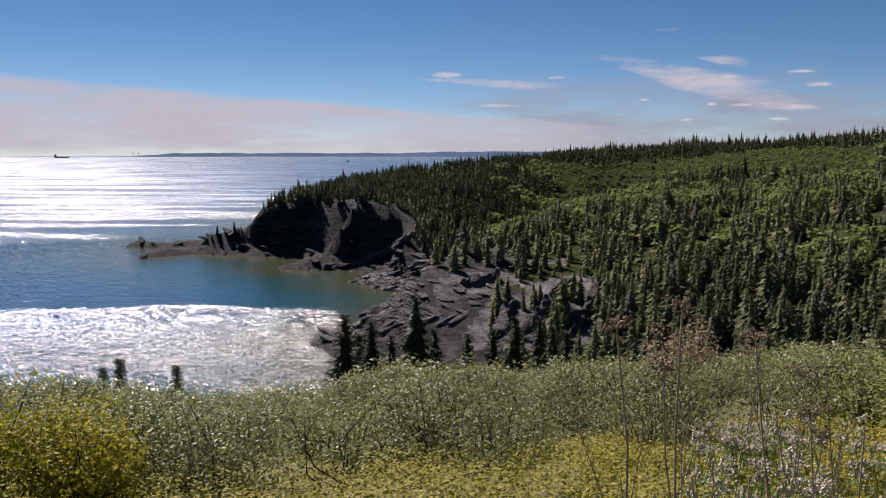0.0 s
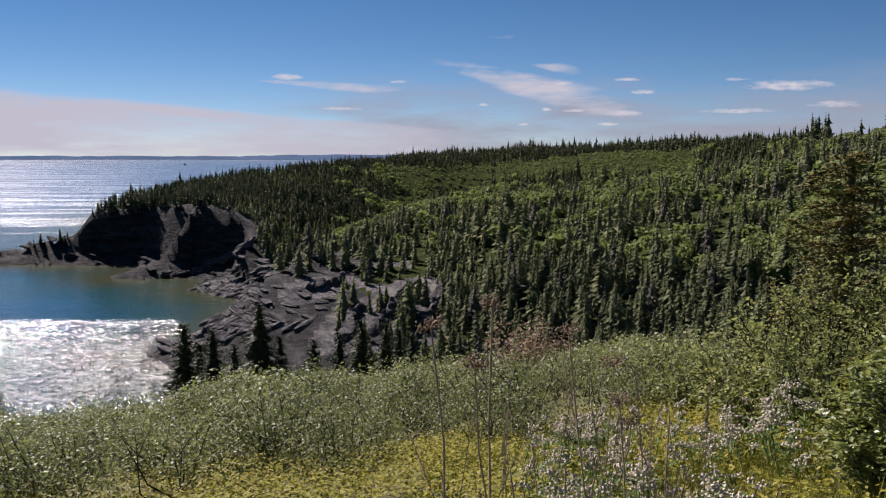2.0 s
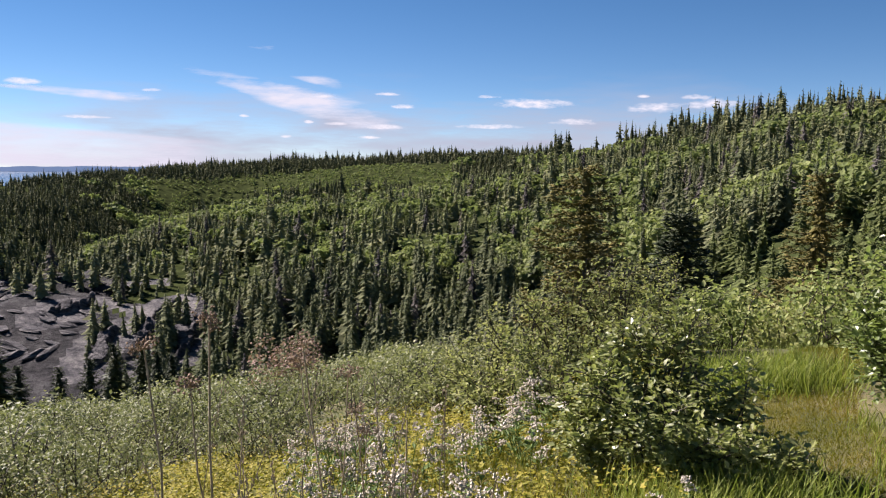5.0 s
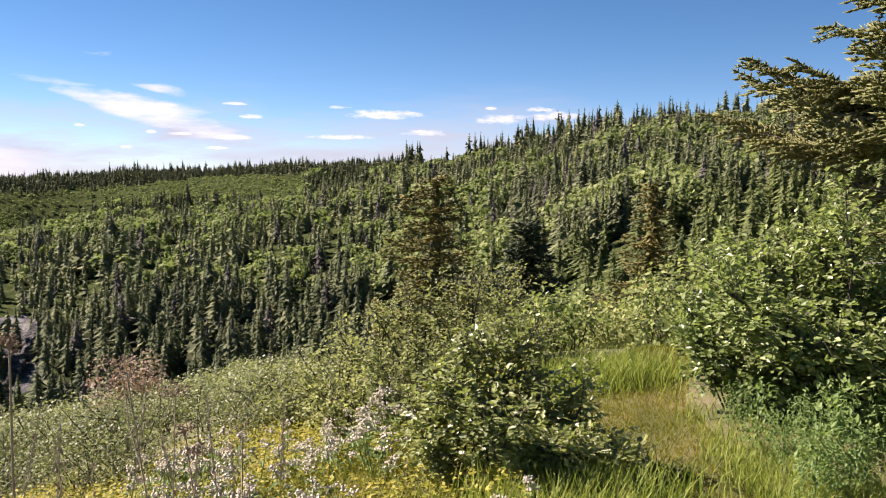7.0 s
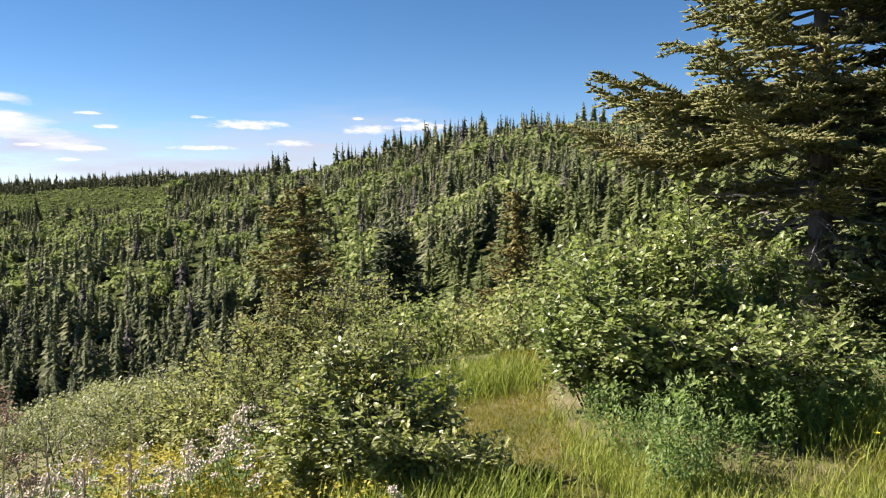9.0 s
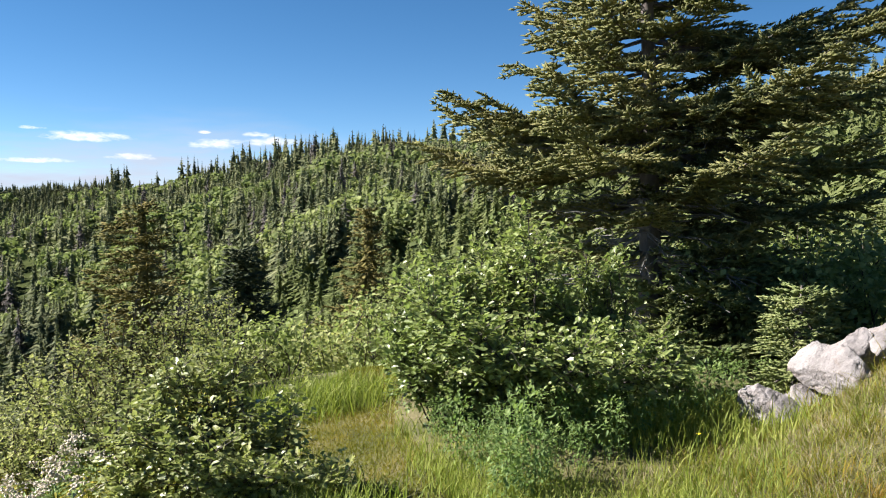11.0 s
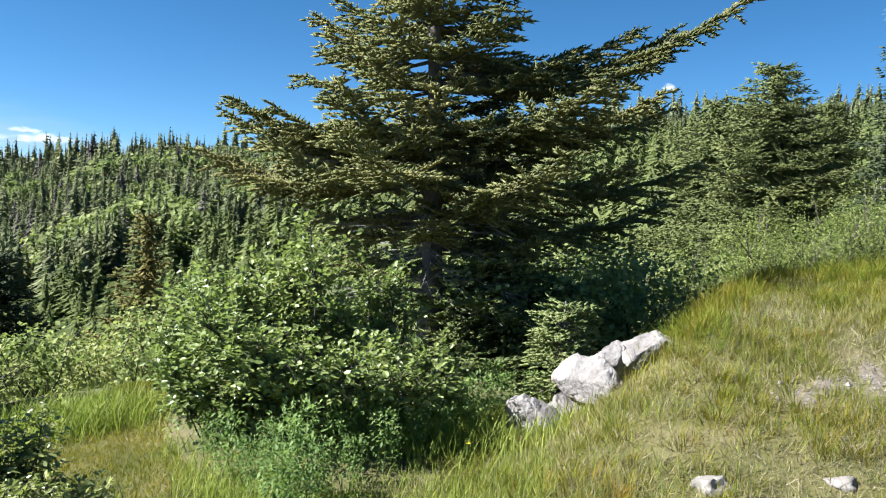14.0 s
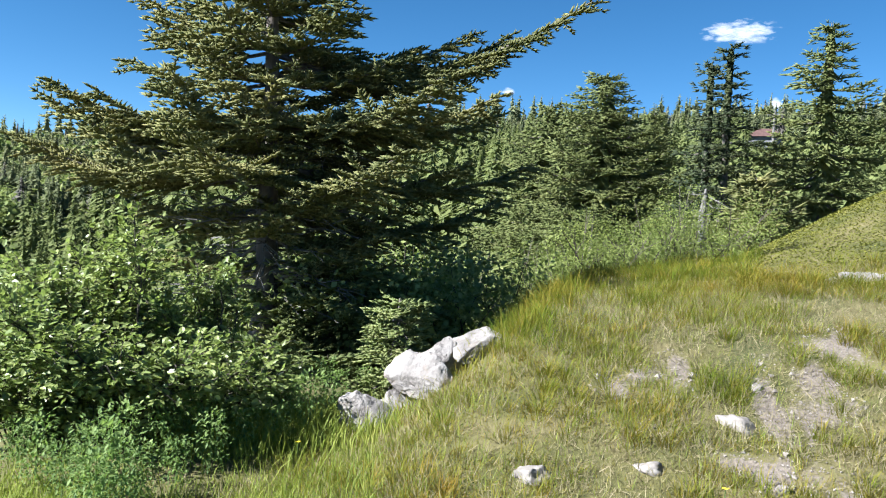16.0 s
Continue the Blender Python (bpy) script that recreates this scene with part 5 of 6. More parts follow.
# slabs and boulders along the cove's shore
def shore_boulders():
    r = np.random.default_rng(77)
    az, d, x, y = sector(r, 5200, -22, 9, 170, 385)
    z, c = land(x, y)
    ok = (c > -1.5) & (c < np.where(d < 262, 34, 12)) & (z < 12)
    cove = ok & (d < 262)
    pick = np.concatenate([np.flatnonzero(cove)[:230], np.flatnonzero(ok & ~cove)[:70]])
    x, y, z = x[pick], y[pick], z[pick]
    shapes, shaded = [], []
    for k in range(6):
        bm = rock_shape(200 + k, (1, 1, 1), 12, 0.2, 2)
        me = bpy.data.meshes.new("boulder")
        bm.to_mesh(me)
        bm.free()
        me.materials.append(SLAB_ROCK)
        shapes.append(me)
        # copy with shade put into the colour, for the headland's rocks
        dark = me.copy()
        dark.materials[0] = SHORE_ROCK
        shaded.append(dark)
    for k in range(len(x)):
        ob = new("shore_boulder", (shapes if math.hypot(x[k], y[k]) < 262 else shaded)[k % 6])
        s = r.uniform(0.7, 2.4)
        ob.matrix_basis = pose(x[k], y[k], max(z[k], 0.1), r.uniform(-8, 8), r.uniform(4, 12), -60 + r.normal(0, 18)) @ Matrix.Diagonal((s * 2.4, s * 1.0, s * 0.5, 1))
        tagged(ob, "dark tilted slab of shore rock", "rock", "rocks along the shore")


shore_boulders()


def shore_ledges():
    """Layered ledges of tilted slate that floor the head of the cove."""
    r = np.random.default_rng(79)
    az, d, x, y = sector(r, 3000, -8, 4.5, 166, 262)
    z, c = land(x, y)
    ok = np.flatnonzero((c > -2) & (z < 7) & (z > -0.5) & (c < 36))[:1000]
    out = []
    for k in range(5):
        bm = rock_shape(240 + k, (1, 1, 1), 14, 0.16, 2)
        bm.verts.index_update()
        v, f = np.array([q.co for q in bm.verts]), np.array([[q.index for q in p.verts] for p in bm.faces])
        bm.free()
        i = ok[k::5]
        turn = np.radians(38 + r.normal(0, 9, len(i)))
        dip = np.radians(r.uniform(8, 26, len(i)))
        ahead = np.stack([np.cos(turn), np.sin(turn), 0.16 + 0 * turn], 1)
        side = np.stack([-np.sin(turn), np.cos(turn), 0 * turn], 1)
        up = np.stack([0 * turn, 0 * turn, np.cos(dip)], 1) - side * np.sin(dip)[:, None]
        s1 = r.uniform(0.7, 2.0, len(i))
        out.append(strewn(v, f, np.stack([x[i], y[i], np.maximum(z[i], 0.1) + 0.2], 1), frames(ahead, up), np.stack([s1 * 0.9, s1 * 2.6, s1 * 0.38], 1)))
    tagged(make("shore_ledges", *joined(out), SLAB_ROCK), "layered grey slate ledges at the head of the cove", "rock", kind="stuff")


shore_ledges()


# bare rock faces that break through the wooded spur above the cove
for k, (az, el, d) in enumerate(RIBS):
    rock("cliff_outcrop", "grey rock face breaking through the spruce wood", 400 + k, at_ground(az, d, 0.6), (2.3, 2.6, 4.4), (-18, 24, -30 + 17 * (k % 5)), CLIFF_ROCK, "rock faces above the cove", 4, 0.24)


# a rib of tilted slabs climbing from the cove's far shore into the wood
for k in range(15):
    u = k / 14
    az, el = -9.4 + 6.7 * u ** 0.85, -8.1 + 2.8 * u ** 1.6
    d = next((q for q in np.arange(236, 345, 1.0) if at_ground(az, q)[2] > EYE + q * math.tan(radians(el))), 300.0)
    rock("rock_rib", "long tilted slab in a rib of sea-worn rock", 450 + k, at_ground(az, d, 0.2), (4.4, 2.0, 1.5), (8, -14 - 18 * u, 8), SLAB_ROCK, "rib of slabs above the cove", 3, 0.25)

# ---- grasses and flowers ----
BLADE_V = np.array([[-0.5, 0, 0], [0.5, 0, 0], [0.32, 0.18, 0.62], [-0.32, 0.18, 0.62], [0, 0.5, 1.0]])
BLADE_F = np.array([[0, 1, 2], [0, 2, 3], [3, 2, 4]])
SPIKE_V = np.array([[-0.5, 0, 0], [0.5, 0, 0], [0, 0.35, 1.0]])
SPIKE_F = np.array([[0, 1, 2]])


def blades(name, label, mat, spots, length, wide, r, lean=0.5, short=False, cat="grass"):
    n = len(spots)
    ln = length * r.uniform(0.5, 1.25, n)
    v, f = (SPIKE_V, SPIKE_F) if short else (BLADE_V, BLADE_F)
    tagged(make(name, *strewn(v, f, spots, spins(n, r, lean), np.stack([np.full(n, wide) * r.uniform(0.7, 1.3, n), ln, ln], 1)), mat), label, cat, kind="stuff")


GRIT = plain("grit", (0.12, 0.10, 0.085), (0.30, 0.27, 0.245), 20, 0.9)


def lawns():
    r = np.random.default_rng(90)
    # bank: short bleached turf in tufts
    az, d, x, y = sector(r, 380000, 60, 124, 2.6, 9.8)
    bank = step(3.0, 4.2, x) * step(2.3, 1.2, y + 0.12 * (x - 6))
    tuft = fbm(x * 2.2, y * 2.2, 3)
    ok = (r.random(len(x)) < bank * np.clip(0.6 + 2.2 * tuft, 0.2, 1)) & (bareness(x, y) < 0.25 + 0.3 * r.random(len(x)))
    thin = step(0.0, 0.14, fbm(x * 1.1 + 31, y * 1.1, 3)) * step(84, 92, az)
    ok &= r.random(len(x)) > 0.86 * thin
    x, y, tuft, thin = x[ok], y[ok], tuft[ok], thin[ok]
    spots = np.stack([x, y, ground(x, y) - 0.01], 1)
    lie = r.random(len(x)) < 0.3 + 0.4 * thin
    blades("bank_grass", "short sun-bleached grass on the bank", GRASS_DRY, spots[~lie], 0.062, 0.0042, r, 1.0, True)
    blades("straw_litter", "pale dead straw lying in the turf", LITTER, spots[lie] + (0, 0, 0.012), 0.09, 0.005, r, 1.5, True)
    # straw trodden flat where the turf is thin
    az, d, sx, sy = sector(r, 60000, 84, 122, 3.0, 8.6)
    ok = r.random(len(sx)) < step(-0.03, 0.12, fbm(sx * 1.1 + 31, sy * 1.1, 3)) * step(84, 92, az) * step(3.0, 4.0, sx) * 0.8
    flat = np.stack([sx[ok], sy[ok], ground(sx[ok], sy[ok]) + 0.004], 1)
    blades("trodden_straw", "short pale straw trodden flat on thin turf", LITTER, flat, 0.045, 0.004, r, 1.57, True)
    # shaggy tufts, combed down the slope
    az, d, cx, cy = sector(r, 2300, 66, 122, 3.0, 10.0)
    ok = (r.random(len(cx)) < step(3.0, 4.0, cx) * step(2.0, 1.4, cy + 0.12 * (cx - 6)) * np.clip(0.75 + 1.6 * fbm(cx * 0.9 + 11, cy * 0.9, 3), 0.1, 1)) & (bareness(cx, cy) < 0.35 + 0.5 * (r.random(len(cx)) < 0.3))
    ok &= r.random(len(cx)) > 0.8 * step(0.0, 0.14, fbm(cx * 1.1 + 31, cy * 1.1, 3)) * step(84, 92, az)
    cx, cy = cx[ok], cy[ok]
    m = 46
    size = r.uniform(0.07, 0.16, len(cx)) * (1 + 0.6 * step(6.8, 8.5, cx))
    gx = np.repeat(cx, m) + r.normal(0, 1, len(cx) * m) * np.repeat(size, m) * 0.35
    gy = np.repeat(cy, m) + r.normal(0, 1, len(cx) * m) * np.repeat(size, m) * 0.35
    out = np.stack([gx - np.repeat(cx, m) - 0.02, gy - np.repeat(cy, m), 0 * gx], 1) + r.normal(0, 0.02, (len(gx), 3)) * (1, 1, 0)
    up = np.tile((0.0, 0.0, 1.0), (len(gx), 1)) + out * 5.0
    up /= np.linalg.norm(up, axis=1, keepdims=True)
    ln = np.repeat(size, m) * r.uniform(0.6, 1.35, len(gx))
    turf = strewn(BLADE_V * (1, 1.3, 1), BLADE_F, np.stack([gx, gy, ground(gx, gy) - 0.01], 1), frames(out - up * (out * up).sum(1, keepdims=True), up),
                  np.stack([np.full(len(gx), 0.0042), ln, ln], 1))
    tagged(make("bank_tufts", *turf, TUFT), "shaggy green and golden grass tufts on the bank", "grass", kind="stuff")
    # longer grass nodding over the bank's brow
    az, d, bx, by = sector(r, 60000, 74, 100, 6.2, 10.8)
    brow = by + 0.12 * (bx - 6)
    ok = (r.random(len(bx)) < step(0.2, 0.7, brow) * step(1.7, 1.2, brow) + 0.5 * step(8.6, 9.4, bx) * step(0.8, 0.2, brow)) & (r.random(len(bx)) < np.clip(0.35 + 2.4 * fbm(bx * 1.8 + 5, by * 1.8, 3), 0.05, 1))
    bx, by = bx[ok], by[ok]
    blades("brow_grass", "long green and tawny grass along the bank's brow", TUFT, np.stack([bx, by, ground(bx, by) - 0.01], 1), 0.21, 0.006, r, 0.8)
    green = r.random(len(x)) < 0.2
    blades("bank_green_grass", "fresh green blades among the bleached turf", GRASS_LUSH, spots[green] + r.normal(0, 0.02, (green.sum(), 3)) * (1, 1, 0), 0.10, 0.005, r, 0.7, True)
    # grit in the worn track
    az, d, x, y = sector(r, 7000, 88, 112, 3.8, 8.0)
    ok = bareness(x, y) > 0.3
    x, y = x[ok], y[ok]
    tagged(make("track_grit", *strewn(*octa(), np.stack([x, y, ground(x, y) + 0.002], 1), spins(len(x), r, 1.0), r.uniform(0.003, 0.010, len(x)) * (1 + 1.5 * (r.random(len(x)) < 0.05))), GRIT),
           "grit and small stones on bare soil", "gravel", kind="stuff")
    # crowberry hummock
    az, d, x, y = sector(r, 84000, 88, 112, 9.6, 17)
    ok = np.exp(-((x - 14.8) ** 2 + (y + 6.4) ** 2) / 20.0) > 0.012 + 0.03 * r.random(len(x))
    x, y = x[ok], y[ok]
    tagged(make("crowberry_mat", *strewn(CHIP_V, CHIP_F, np.stack([x, y, ground(x, y) + 0.01], 1), spins(len(x), r, 0.9), r.uniform(0.016, 0.036, len(x))), MOSS),
           "low yellow-green crowberry mat on the hummock", "heath", kind="stuff")
    # lush grass by the path and under the alders
    az, d, x, y = sector(r, 150000, 40, 76, 3.2, 9.5)
    o = off_path(x, y)
    lush = step(0.26, 0.52, o) * np.clip(0.6 + 1.8 * fbm(x * 1.5 + 7, y * 1.5, 3), 0.3, 1) * step(4.6, 3.0, x - y * 0.25 - 2.2 * step(2.0, 0.5, y))
    ok = r.random(len(x)) < lush
    x, y, o = x[ok], y[ok], o[ok]
    blades("meadow_grass", "lush green grass along the footpath", GRASS_LUSH, np.stack([x, y, ground(x, y) - 0.01], 1), 0.12, 0.006, r, 0.7)
    az, d, x, y = sector(r, 120000, 40, 66, 2.8, 9.5)
    ok = (off_path(x, y) < 0.5) & (bareness(x, y) < 0.3 + 0.4 * r.random(len(x)))
    x, y = x[ok], y[ok]
    blades("path_grass", "short trodden grass on the footpath", GRASS_DRY, np.stack([x, y, ground(x, y) - 0.005], 1), 0.045, 0.005, r, 1.2, True)
    for name, az, d, n, spread, ln in (("grass_tuft", 46.6, 7.7, 1800, 0.30, 0.27), ("grass_tuft", 41.5, 4.3, 1300, 0.30, 0.24), ("grass_tuft", 46.0, 4.5, 1100, 0.25, 0.22), ("grass_tuft", 71.0, 6.2, 1500, 0.35, 0.20), ("grass_tuft", 68.0, 6.3, 1300, 0.35, 0.24)):
        p = polar(az, d)
        x, y = p[0] + r.normal(0, spread, n), p[1] + r.normal(0, spread, n)
        sp = np.stack([x, y, ground(x, y) - 0.01], 1)
        l = ln * r.uniform(0.5, 1.2, n)
        tagged(make(name, *strewn(BLADE_V, BLADE_F, sp, spins(n, r, 0.45), np.stack([np.full(n, 0.009), l, l], 1)), GRASS_LUSH), "tall bright green tuft of grass", "grass", kind="stuff")
    # trodden turf round the viewpoint
    az, d, x, y = sector(r, 26000, -180, 180, 0.3, 4.2)
    ok = (x < 3.2) & (r.random(len(x)) < np.clip(0.6 + 2.0 * fbm(x * 1.2 + 60, y * 1.2, 3), 0.1, 1))
    x, y = x[ok], y[ok]
    blades("viewpoint_grass", "short trodden grass round the viewpoint", GRASS_DRY, np.stack([x, y, ground(x, y) - 0.005], 1), 0.06, 0.006, r, 1.1, True)
    # heath and yellow grass between path and thicket
    az, d, x, y = sector(r, 130000, -36, 41, 3.6, 10.5)
    edge = 8.6 + np.interp(az, [-20, 5, 20, 33], [0, 0.2, 1.6, 2.0])
    ok = (d < edge) & (r.random(len(d)) < np.clip(0.6 + 1.8 * fbm(x * 0.8, y * 0.8 + 9, 3), 0.12, 1))
    x, y, az = x[ok], y[ok], az[ok]
    lift = r.random(len(x)) ** 1.5 * (0.16 + 0.25 * np.clip(fbm(x * 1.3, y * 1.3, 3) + 0.2, 0, 1))
    tagged(make("heath", *strewn(CHIP_V, CHIP_F, np.stack([x, y, ground(x, y) + lift], 1), spins(len(x), r, 0.9), r.uniform(0.02, 0.048, len(x))), HEATH),
           "yellow and orange-green low heath plants", "heath", kind="stuff")
    az, d, x, y = sector(r, 20000, 8, 42, 2.6, 8.5)
    ok = r.random(len(d)) < np.clip(0.35 + 2.4 * fbm(x * 0.7 + 20, y * 0.7, 3), 0.03, 1)
    x, y = x[ok], y[ok]
    blades("yellow_grass", "thin yellow-green grass among the flowers", GRASS_DRY, np.stack([x, y, ground(x, y)], 1), 0.20, 0.005, r, 0.6)


lawns()


def herbs():
    """Leafy knee-high herbs at the foot of the alders."""
    r = np.random.default_rng(95)
    shapes = []
    for k in range(4):
        n = 420
        h = r.random(n) ** 0.8 * 0.42
        a = r.uniform(0, 2 * np.pi, n)
        rad = 0.13 * r.random(n) ** 0.5
        c = np.stack([rad * np.cos(a), rad * np.sin(a), h], 1)
        way = np.stack([np.cos(a), np.sin(a), r.uniform(-0.9, 1.0, n)], 1) + r.normal(0, 0.5, (n, 3))
        shapes.append(strewn(CHIP_V * (0.7, 1, 1), CHIP_F, c, frames(way), r.uniform(0.025, 0.055, n)))
    first = []
    spots = [(57, 5.1), (59, 4.9), (61.5, 5.0), (60, 5.4), (63.5, 5.2), (58, 5.5), (65.5, 5.5), (62.5, 5.6), (67.5, 5.8), (69.5, 6.0), (71.5, 6.3), (66, 6.1), (73, 6.7), (55.5, 5.4), (64.5, 5.8), (70.5, 6.6), (68.3, 6.5), (60.5, 4.7), (58.7, 4.6), (72.3, 7.2), (75, 7.4), (54.3, 5.9)]
    for k, (az, d) in enumerate(spots):
        x, y, z = at_ground(az, d)
        m = pose(x, y, z, 0, 0, r.uniform(0, 360)) @ Matrix.Diagonal((*(np.array([1.1, 1.1, 1.35]) * r.uniform(0.5, 0.85)), 1))
        if k < 4:
            ob = tagged(new("leafy_herb"), "knee-high leafy green herb under the alders", "plant", "herbs under the alders")
            tagged(make("foliage", *shapes[k], HERB, ob), kind="stuff")
            make("stalk", *tube([(0, 0, -0.02), (0.01, 0, 0.2), (0, 0.01, 0.42)], [0.006, 0.005, 0.002], 4), HERB, ob)
            first.append(ob)
        else:
            ob = copy_thing(first[k % 4], m)
        ob.matrix_basis = m


herbs()


def flowers():
    r = np.random.default_rng(101)
    kinds = []
    for k in range(5):
        stems, heads, leaves = [], [], []
        for s in range(int(r.integers(2, 5))):
            a, h = r.uniform(0, 6.28), r.uniform(0.24, 0.4)
            base = np.array([r.normal(0, 0.05), r.normal(0, 0.05), -0.02])
            top = base + np.array([0.09 * math.cos(a), 0.09 * math.sin(a), h])
            stems.append(tube(np.stack([base, (base + top) / 2 + r.normal(0, 0.01, 3), top]), [0.004, 0.003, 0.002], 4))
            n = int(r.integers(16, 26))
            c = top + r.normal(0, 1, (n, 3)) * (0.021, 0.021, 0.012)
            heads.append(strewn(*octa(), c, spins(n, r, 0.6), r.uniform(0.007, 0.013, n)))
            n = 12
            u = r.random(n)
            way = np.stack([np.cos(np.arange(n) * 2.4), np.sin(np.arange(n) * 2.4), np.full(n, 0.35)], 1)
            leaves.append(strewn(CHIP_V * (0.45, 1, 1), CHIP_F, base + (top - base) * u[:, None], frames(way), r.uniform(0.05, 0.085, n)))
        kinds.append((stems, heads, leaves))
    first = []
    az = r.uniform(14, 41, 700)
    d = np.sqrt(r.uniform(3.1 ** 2, 7.8 ** 2, 700))
    x, y = polar(az, d)[:, 0], polar(az, d)[:, 1]
    want = np.clip(0.5 + 1.8 * fbm(x * 0.9 + 40, y * 0.9, 3), 0.08, 1) * step(12, 22, az) * np.where(az > 30, 0.35, 1) * np.where((az > 34) & (d > 4.4), 0.0, 1) * np.where(az > 34, 0.5, 1)
    ok = r.random(700) < want
    for i, k in enumerate(np.flatnonzero(ok)[:150]):
        m = pose(x[k], y[k], float(ground(x[k], y[k])[0]), 0, 0, r.uniform(0, 360)) @ Matrix.Diagonal((*([r.uniform(0.75, 1.25)] * 3), 1))
        if i < 5:
            ob = tagged(new("white_flowering_plant"), "herb with clusters of small off-white flowers", "flower", "white flowers in the heath")
            for stem, head, leaf in zip(*kinds[i]):
                held = make("stem", *stem, HERB, ob)
                tagged(make("foliage", *leaf, HERB, held), kind="stuff")
                tagged(make("flower_head", *head, PETAL, held, "cluster of small off-white flowers"), kind="stuff")
            first.append(ob)
        else:
            ob = copy_thing(first[i % 5], m)
        ob.matrix_basis = m
    for az, d in DANDELIONS:
        xx, yy, zz = at_ground(az, d)
        ob = tagged(new("dandelion"), "single yellow dandelion in the grass", "flower", "dandelions")
        ob.matrix_basis = pose(xx, yy, zz)
        make("stem", *tube([(0, 0, 0), (0.005, 0, 0.08), (0, 0, 0.15)], [0.003, 0.0025, 0.002], 4), HERB, ob)
        n = 24
        way = np.stack([np.cos(np.arange(n) * 0.7), np.sin(np.arange(n) * 0.7), np.full(n, 0.25)], 1)
        make("petals", *strewn(CHIP_V * (0.5, 1, 1), CHIP_F, np.tile((0, 0, 0.15), (n, 1)), frames(way), r.uniform(0.014, 0.022, n)), YELLOW_PETAL, ob)


DANDELIONS = [(70.9, 5.6), (98.0, 4.4)]
flowers()


def dry_umbel(seed, az, d, top, spread, mat, thick=0.0035):
    """A dead umbellifer: a stalk, side shoots and rayed seed heads. top: height of its crown below the eye."""
    r = np.random.default_rng(seed)
    x, y, z = at_ground(az, d)
    h = EYE + top - z
    ob = tagged(new("dry_umbel_stalk"), "dead grey-brown umbel stalk with seed heads", "plant", "dry stalks")
    ob.matrix_basis = pose(x, y, z)
    bend = np.array([r.normal(0, 0.06), r.normal(0, 0.06), 0])
    s = np.linspace(0, 1, 7)
    line = np.stack([bend[0] * s * s, bend[1] * s * s, h * s], 1) + r.normal(0, 0.004, (7, 3))
    make("stalk", *tube(line, np.linspace(thick, thick * 0.55, 7), 6), STRAW, ob, smooth=True)
    tips = [line[-1]]
    for k in range(int(r.integers(0, 3))):
        u, a = r.uniform(0.55, 0.85), r.uniform(0, 6.28)
        p0 = np.array([np.interp(u, s, line[:, j]) for j in range(3)])
        p1 = p0 + np.array([math.cos(a) * 0.08, math.sin(a) * 0.08, h * (0.97 - u) * r.uniform(0.6, 1.0)])
        make("side_shoot", *tube(np.stack([p0, (p0 + p1) / 2 + (0.02 * math.cos(a), 0.02 * math.sin(a), 0), p1]), [thick * 0.6, thick * 0.5, thick * 0.4], 5), STRAW, ob)
        tips.append(p1)
    for tip in tips if spread > 0.015 else []:
        rays, seeds = [], []
        for k in range(13):
            a, t = k * 2.4, spread * (0.35 + 0.65 * math.sqrt(k / 13))
            e = tip + np.array([math.cos(a) * t, math.sin(a) * t, spread * 0.7 - t * 0.3 + r.normal(0, 0.006)])
            rays.append(tube(np.stack([tip, (tip + e) / 2 + (0, 0, 0.006), e]), [0.0013, 0.001, 0.0008], 3))
            n = 6
            seeds.append(strewn(*octa(), e + r.normal(0, 0.006, (n, 3)), spins(n, r, 1.0), r.uniform(0.002, 0.0042, n)))
        head = tagged(make("seed_head", *joined(seeds), mat, ob, "withered seed head"), kind="stuff")
        tagged(make("umbel", *joined(rays), STRAW, head), kind="stuff")


for k, (az, d, top, spread) in enumerate(((10.3, 1.75, -0.32, 0.022), (12.3, 1.8, -0.27, 0.018), (19.4, 2.4, -0.45, 0.034), (15.2, 2.1, -0.70, 0.010),
                                          (17.0, 2.3, -0.75, 0.014), (13.6, 1.9, -0.6, 0.012), (23.2, 2.6, -0.72, 0.014), (21.3, 2.5, -0.62, 0.02))):
    dry_umbel(120 + k, az, d, top, spread, SEEDHEAD)


def dry_stem(seed, az, d, top):
    """A bare dead grass stem with a thin ear."""
    r = np.random.default_rng(seed)
    x, y, z = at_ground(az, d)
    h = EYE + top - z
    ob = tagged(new("dry_grass_stem"), "thin bleached dead grass stem", "grass", "dry grass stems")
    ob.matrix_basis = pose(x, y, z)
    s = np.linspace(0, 1, 5)
    line = np.stack([r.normal(0, 0.12) * s * s, r.normal(0, 0.12) * s * s, h * s], 1)
    make("stem", *tube(line, np.linspace(0.0022, 0.0012, 5), 4), STRAW, ob)
    n = 26
    u = r.uniform(0.8, 1.0, n)
    at = np.stack([np.interp(u, s, line[:, k]) for k in range(3)], 1) + r.normal(0, 0.005, (n, 3))
    tagged(make("ear", *strewn(*octa(), at, spins(n, r, 0.4), np.stack([np.full(n, 0.0025), np.full(n, 0.0025), np.full(n, 0.009)], 1)), STRAW, ob), kind="stuff")


_r = np.random.default_rng(44)
for k in range(34):
    dry_stem(700 + k, _r.uniform(9, 26), _r.uniform(1.7, 3.0), _r.uniform(-0.95, -0.55))

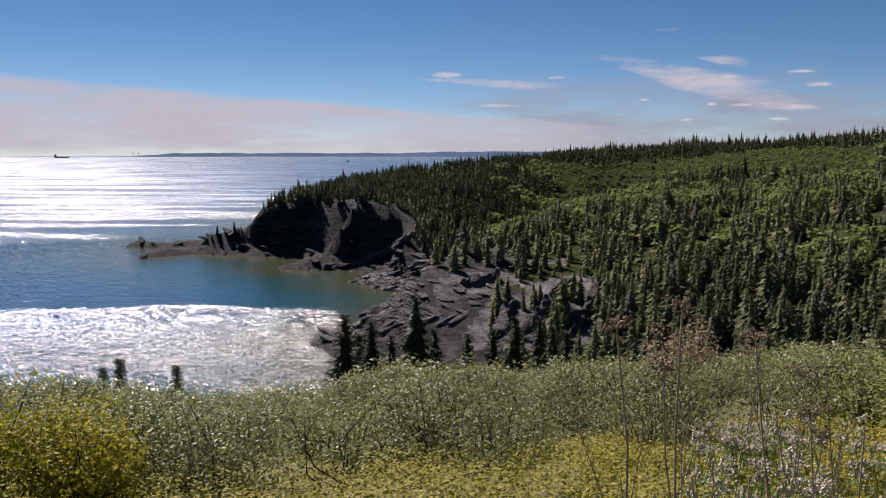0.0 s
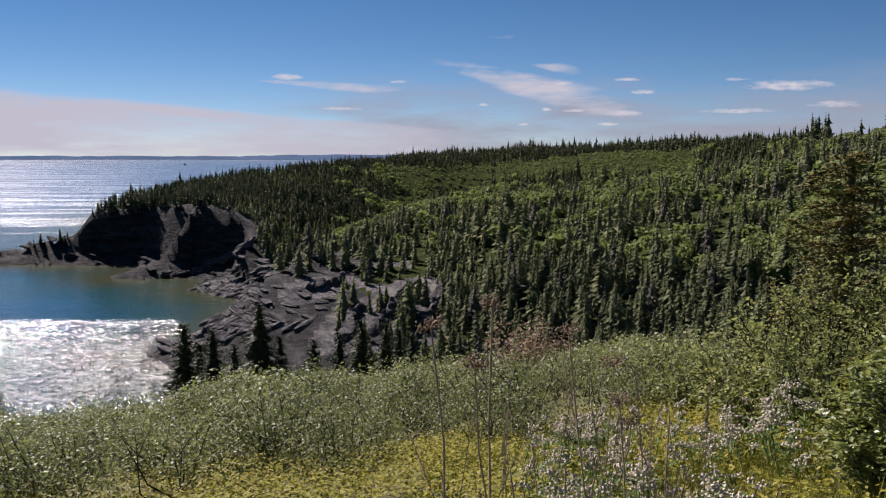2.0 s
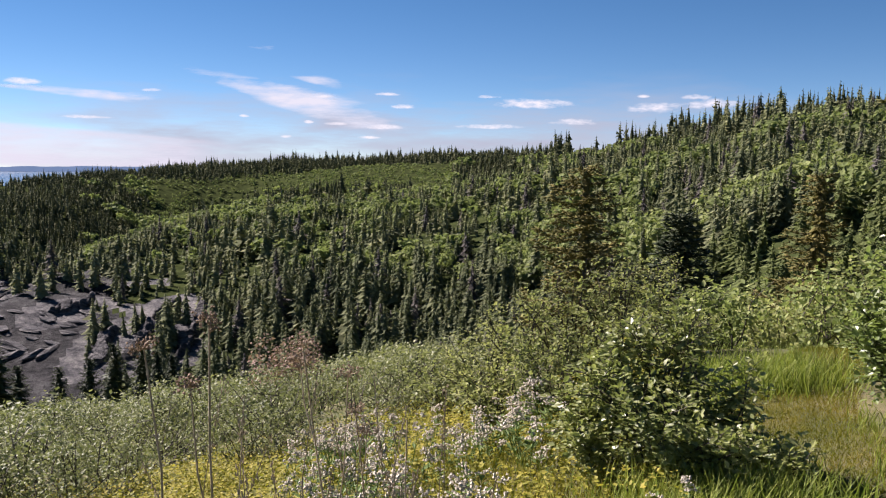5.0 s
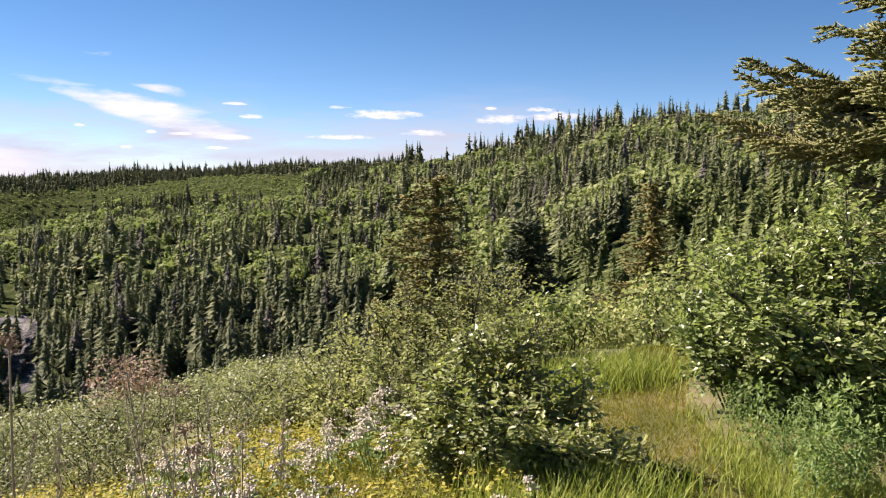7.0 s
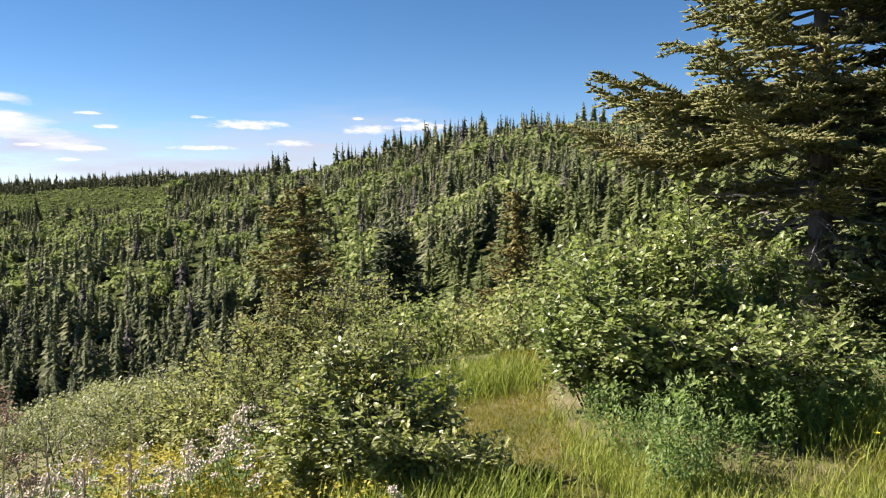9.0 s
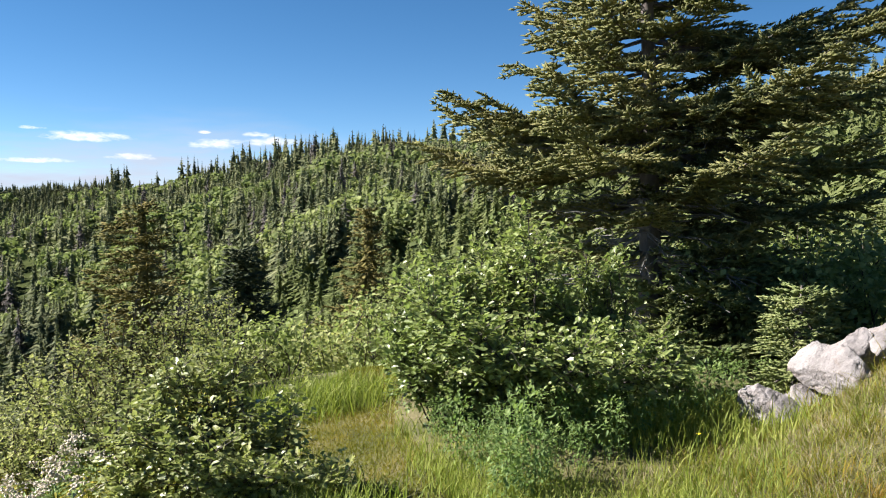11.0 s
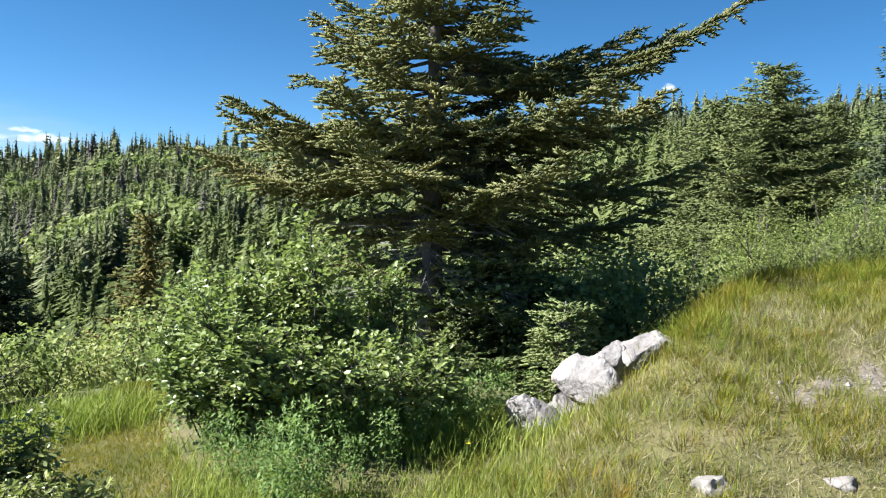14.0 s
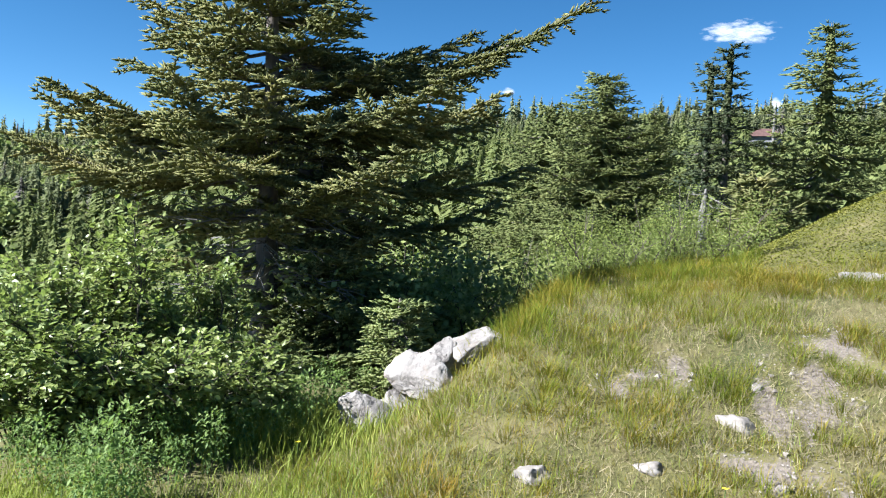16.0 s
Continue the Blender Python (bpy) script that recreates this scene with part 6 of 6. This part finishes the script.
# ---- the house on the far slope, poles, dead stump ----
WALL_PAINT = plain("house_siding", (0.15, 0.15, 0.16), (0.22, 0.22, 0.23), 0.8, 0.8)
ROOF_RED = plain("house_roof", (0.06, 0.034, 0.032), (0.10, 0.058, 0.052), 1.5, 0.9)
PANE = plain("dark_window", (0.02, 0.025, 0.03), (0.04, 0.045, 0.05), 1.0, 0.2)
hx, hy, hz = at_ground(100.3, 100.0)
house = tagged(new("house"), "small pale house with a reddish roof among trees", "house")
house.matrix_basis = pose(hx, hy, hz - 0.2, 0, 0, -14) @ Matrix.Diagonal((0.7, 0.52, 0.68, 1))
solid("wall", (4.2, 6.4, 2.9), WALL_PAINT, house, pose(0, 0, 1.45))
bm = bmesh.new()
bmesh.ops.create_cone(bm, cap_ends=True, segments=4, radius1=4.6, radius2=1.6, depth=1.4, matrix=Matrix.Rotation(radians(45), 4, 'Z'))
bm_part("roof", bm, ROOF_RED, house, at=pose(0, 0, 3.6) @ Matrix.Diagonal((0.8, 1.15, 1, 1)))
for k in (-1.8, 0.2, 2.0):
    win = solid("window", (0.06, 0.9, 1.1), WALL_PAINT, house, pose(-2.12, k, 1.6))
    solid("pane", (0.03, 0.7, 0.9), PANE, win, pose(-0.03, 0, 0))
for az, d, up in ((100.75, 98.0, 5.2), (105.8, 120.0, 6.0)):
    px, py, pz = at_ground(az, d)
    pole = tagged(new("utility_pole"), "pale weathered wooden utility pole", "pole", "utility poles")
    pole.matrix_basis = pose(px, py, pz - 0.3)
    make("shaft", *tube([(0, 0, 0), (0, 0, up * 0.5), (0, 0, up)], [0.17, 0.15, 0.12], 8), DEADWOOD, pole)
    solid("crossarm", (0.12, 1.6, 0.12), DEADWOOD, pole, pose(0, 0, up - 0.5))


def stump(az, d, seed, high):
    r = np.random.default_rng(seed)
    x, y, z = at_ground(az, d)
    ob = tagged(new("dead_tree"), "bleached dead tree trunk with broken root-like limbs", "tree")
    ob.matrix_basis = pose(x, y, z - 0.1)
    make("trunk", *tube([(0, 0, 0), (0.05, 0, high * 0.4), (0.02, 0.05, high * 0.75), (0.1, 0, high)], [0.10, 0.075, 0.055, 0.02], 8), DEADWOOD, ob, smooth=True)
    for k in range(34):
        a, hh = r.uniform(0, 6.28), r.uniform(0.3, 0.98) * high
        ln = r.uniform(0.15, 0.5)
        p = np.array([0.05, 0, hh])
        o = np.array([math.cos(a), math.sin(a), r.uniform(-0.7, 0.3)])
        make("limb", *tube(np.stack([p, p + o * ln * 0.5 + r.normal(0, 0.06, 3), p + o * ln + r.normal(0, 0.1, 3)]), [0.008, 0.006, 0.002], 5), DEADWOOD, ob)


stump(96.6, 14.2, 5, 1.7)
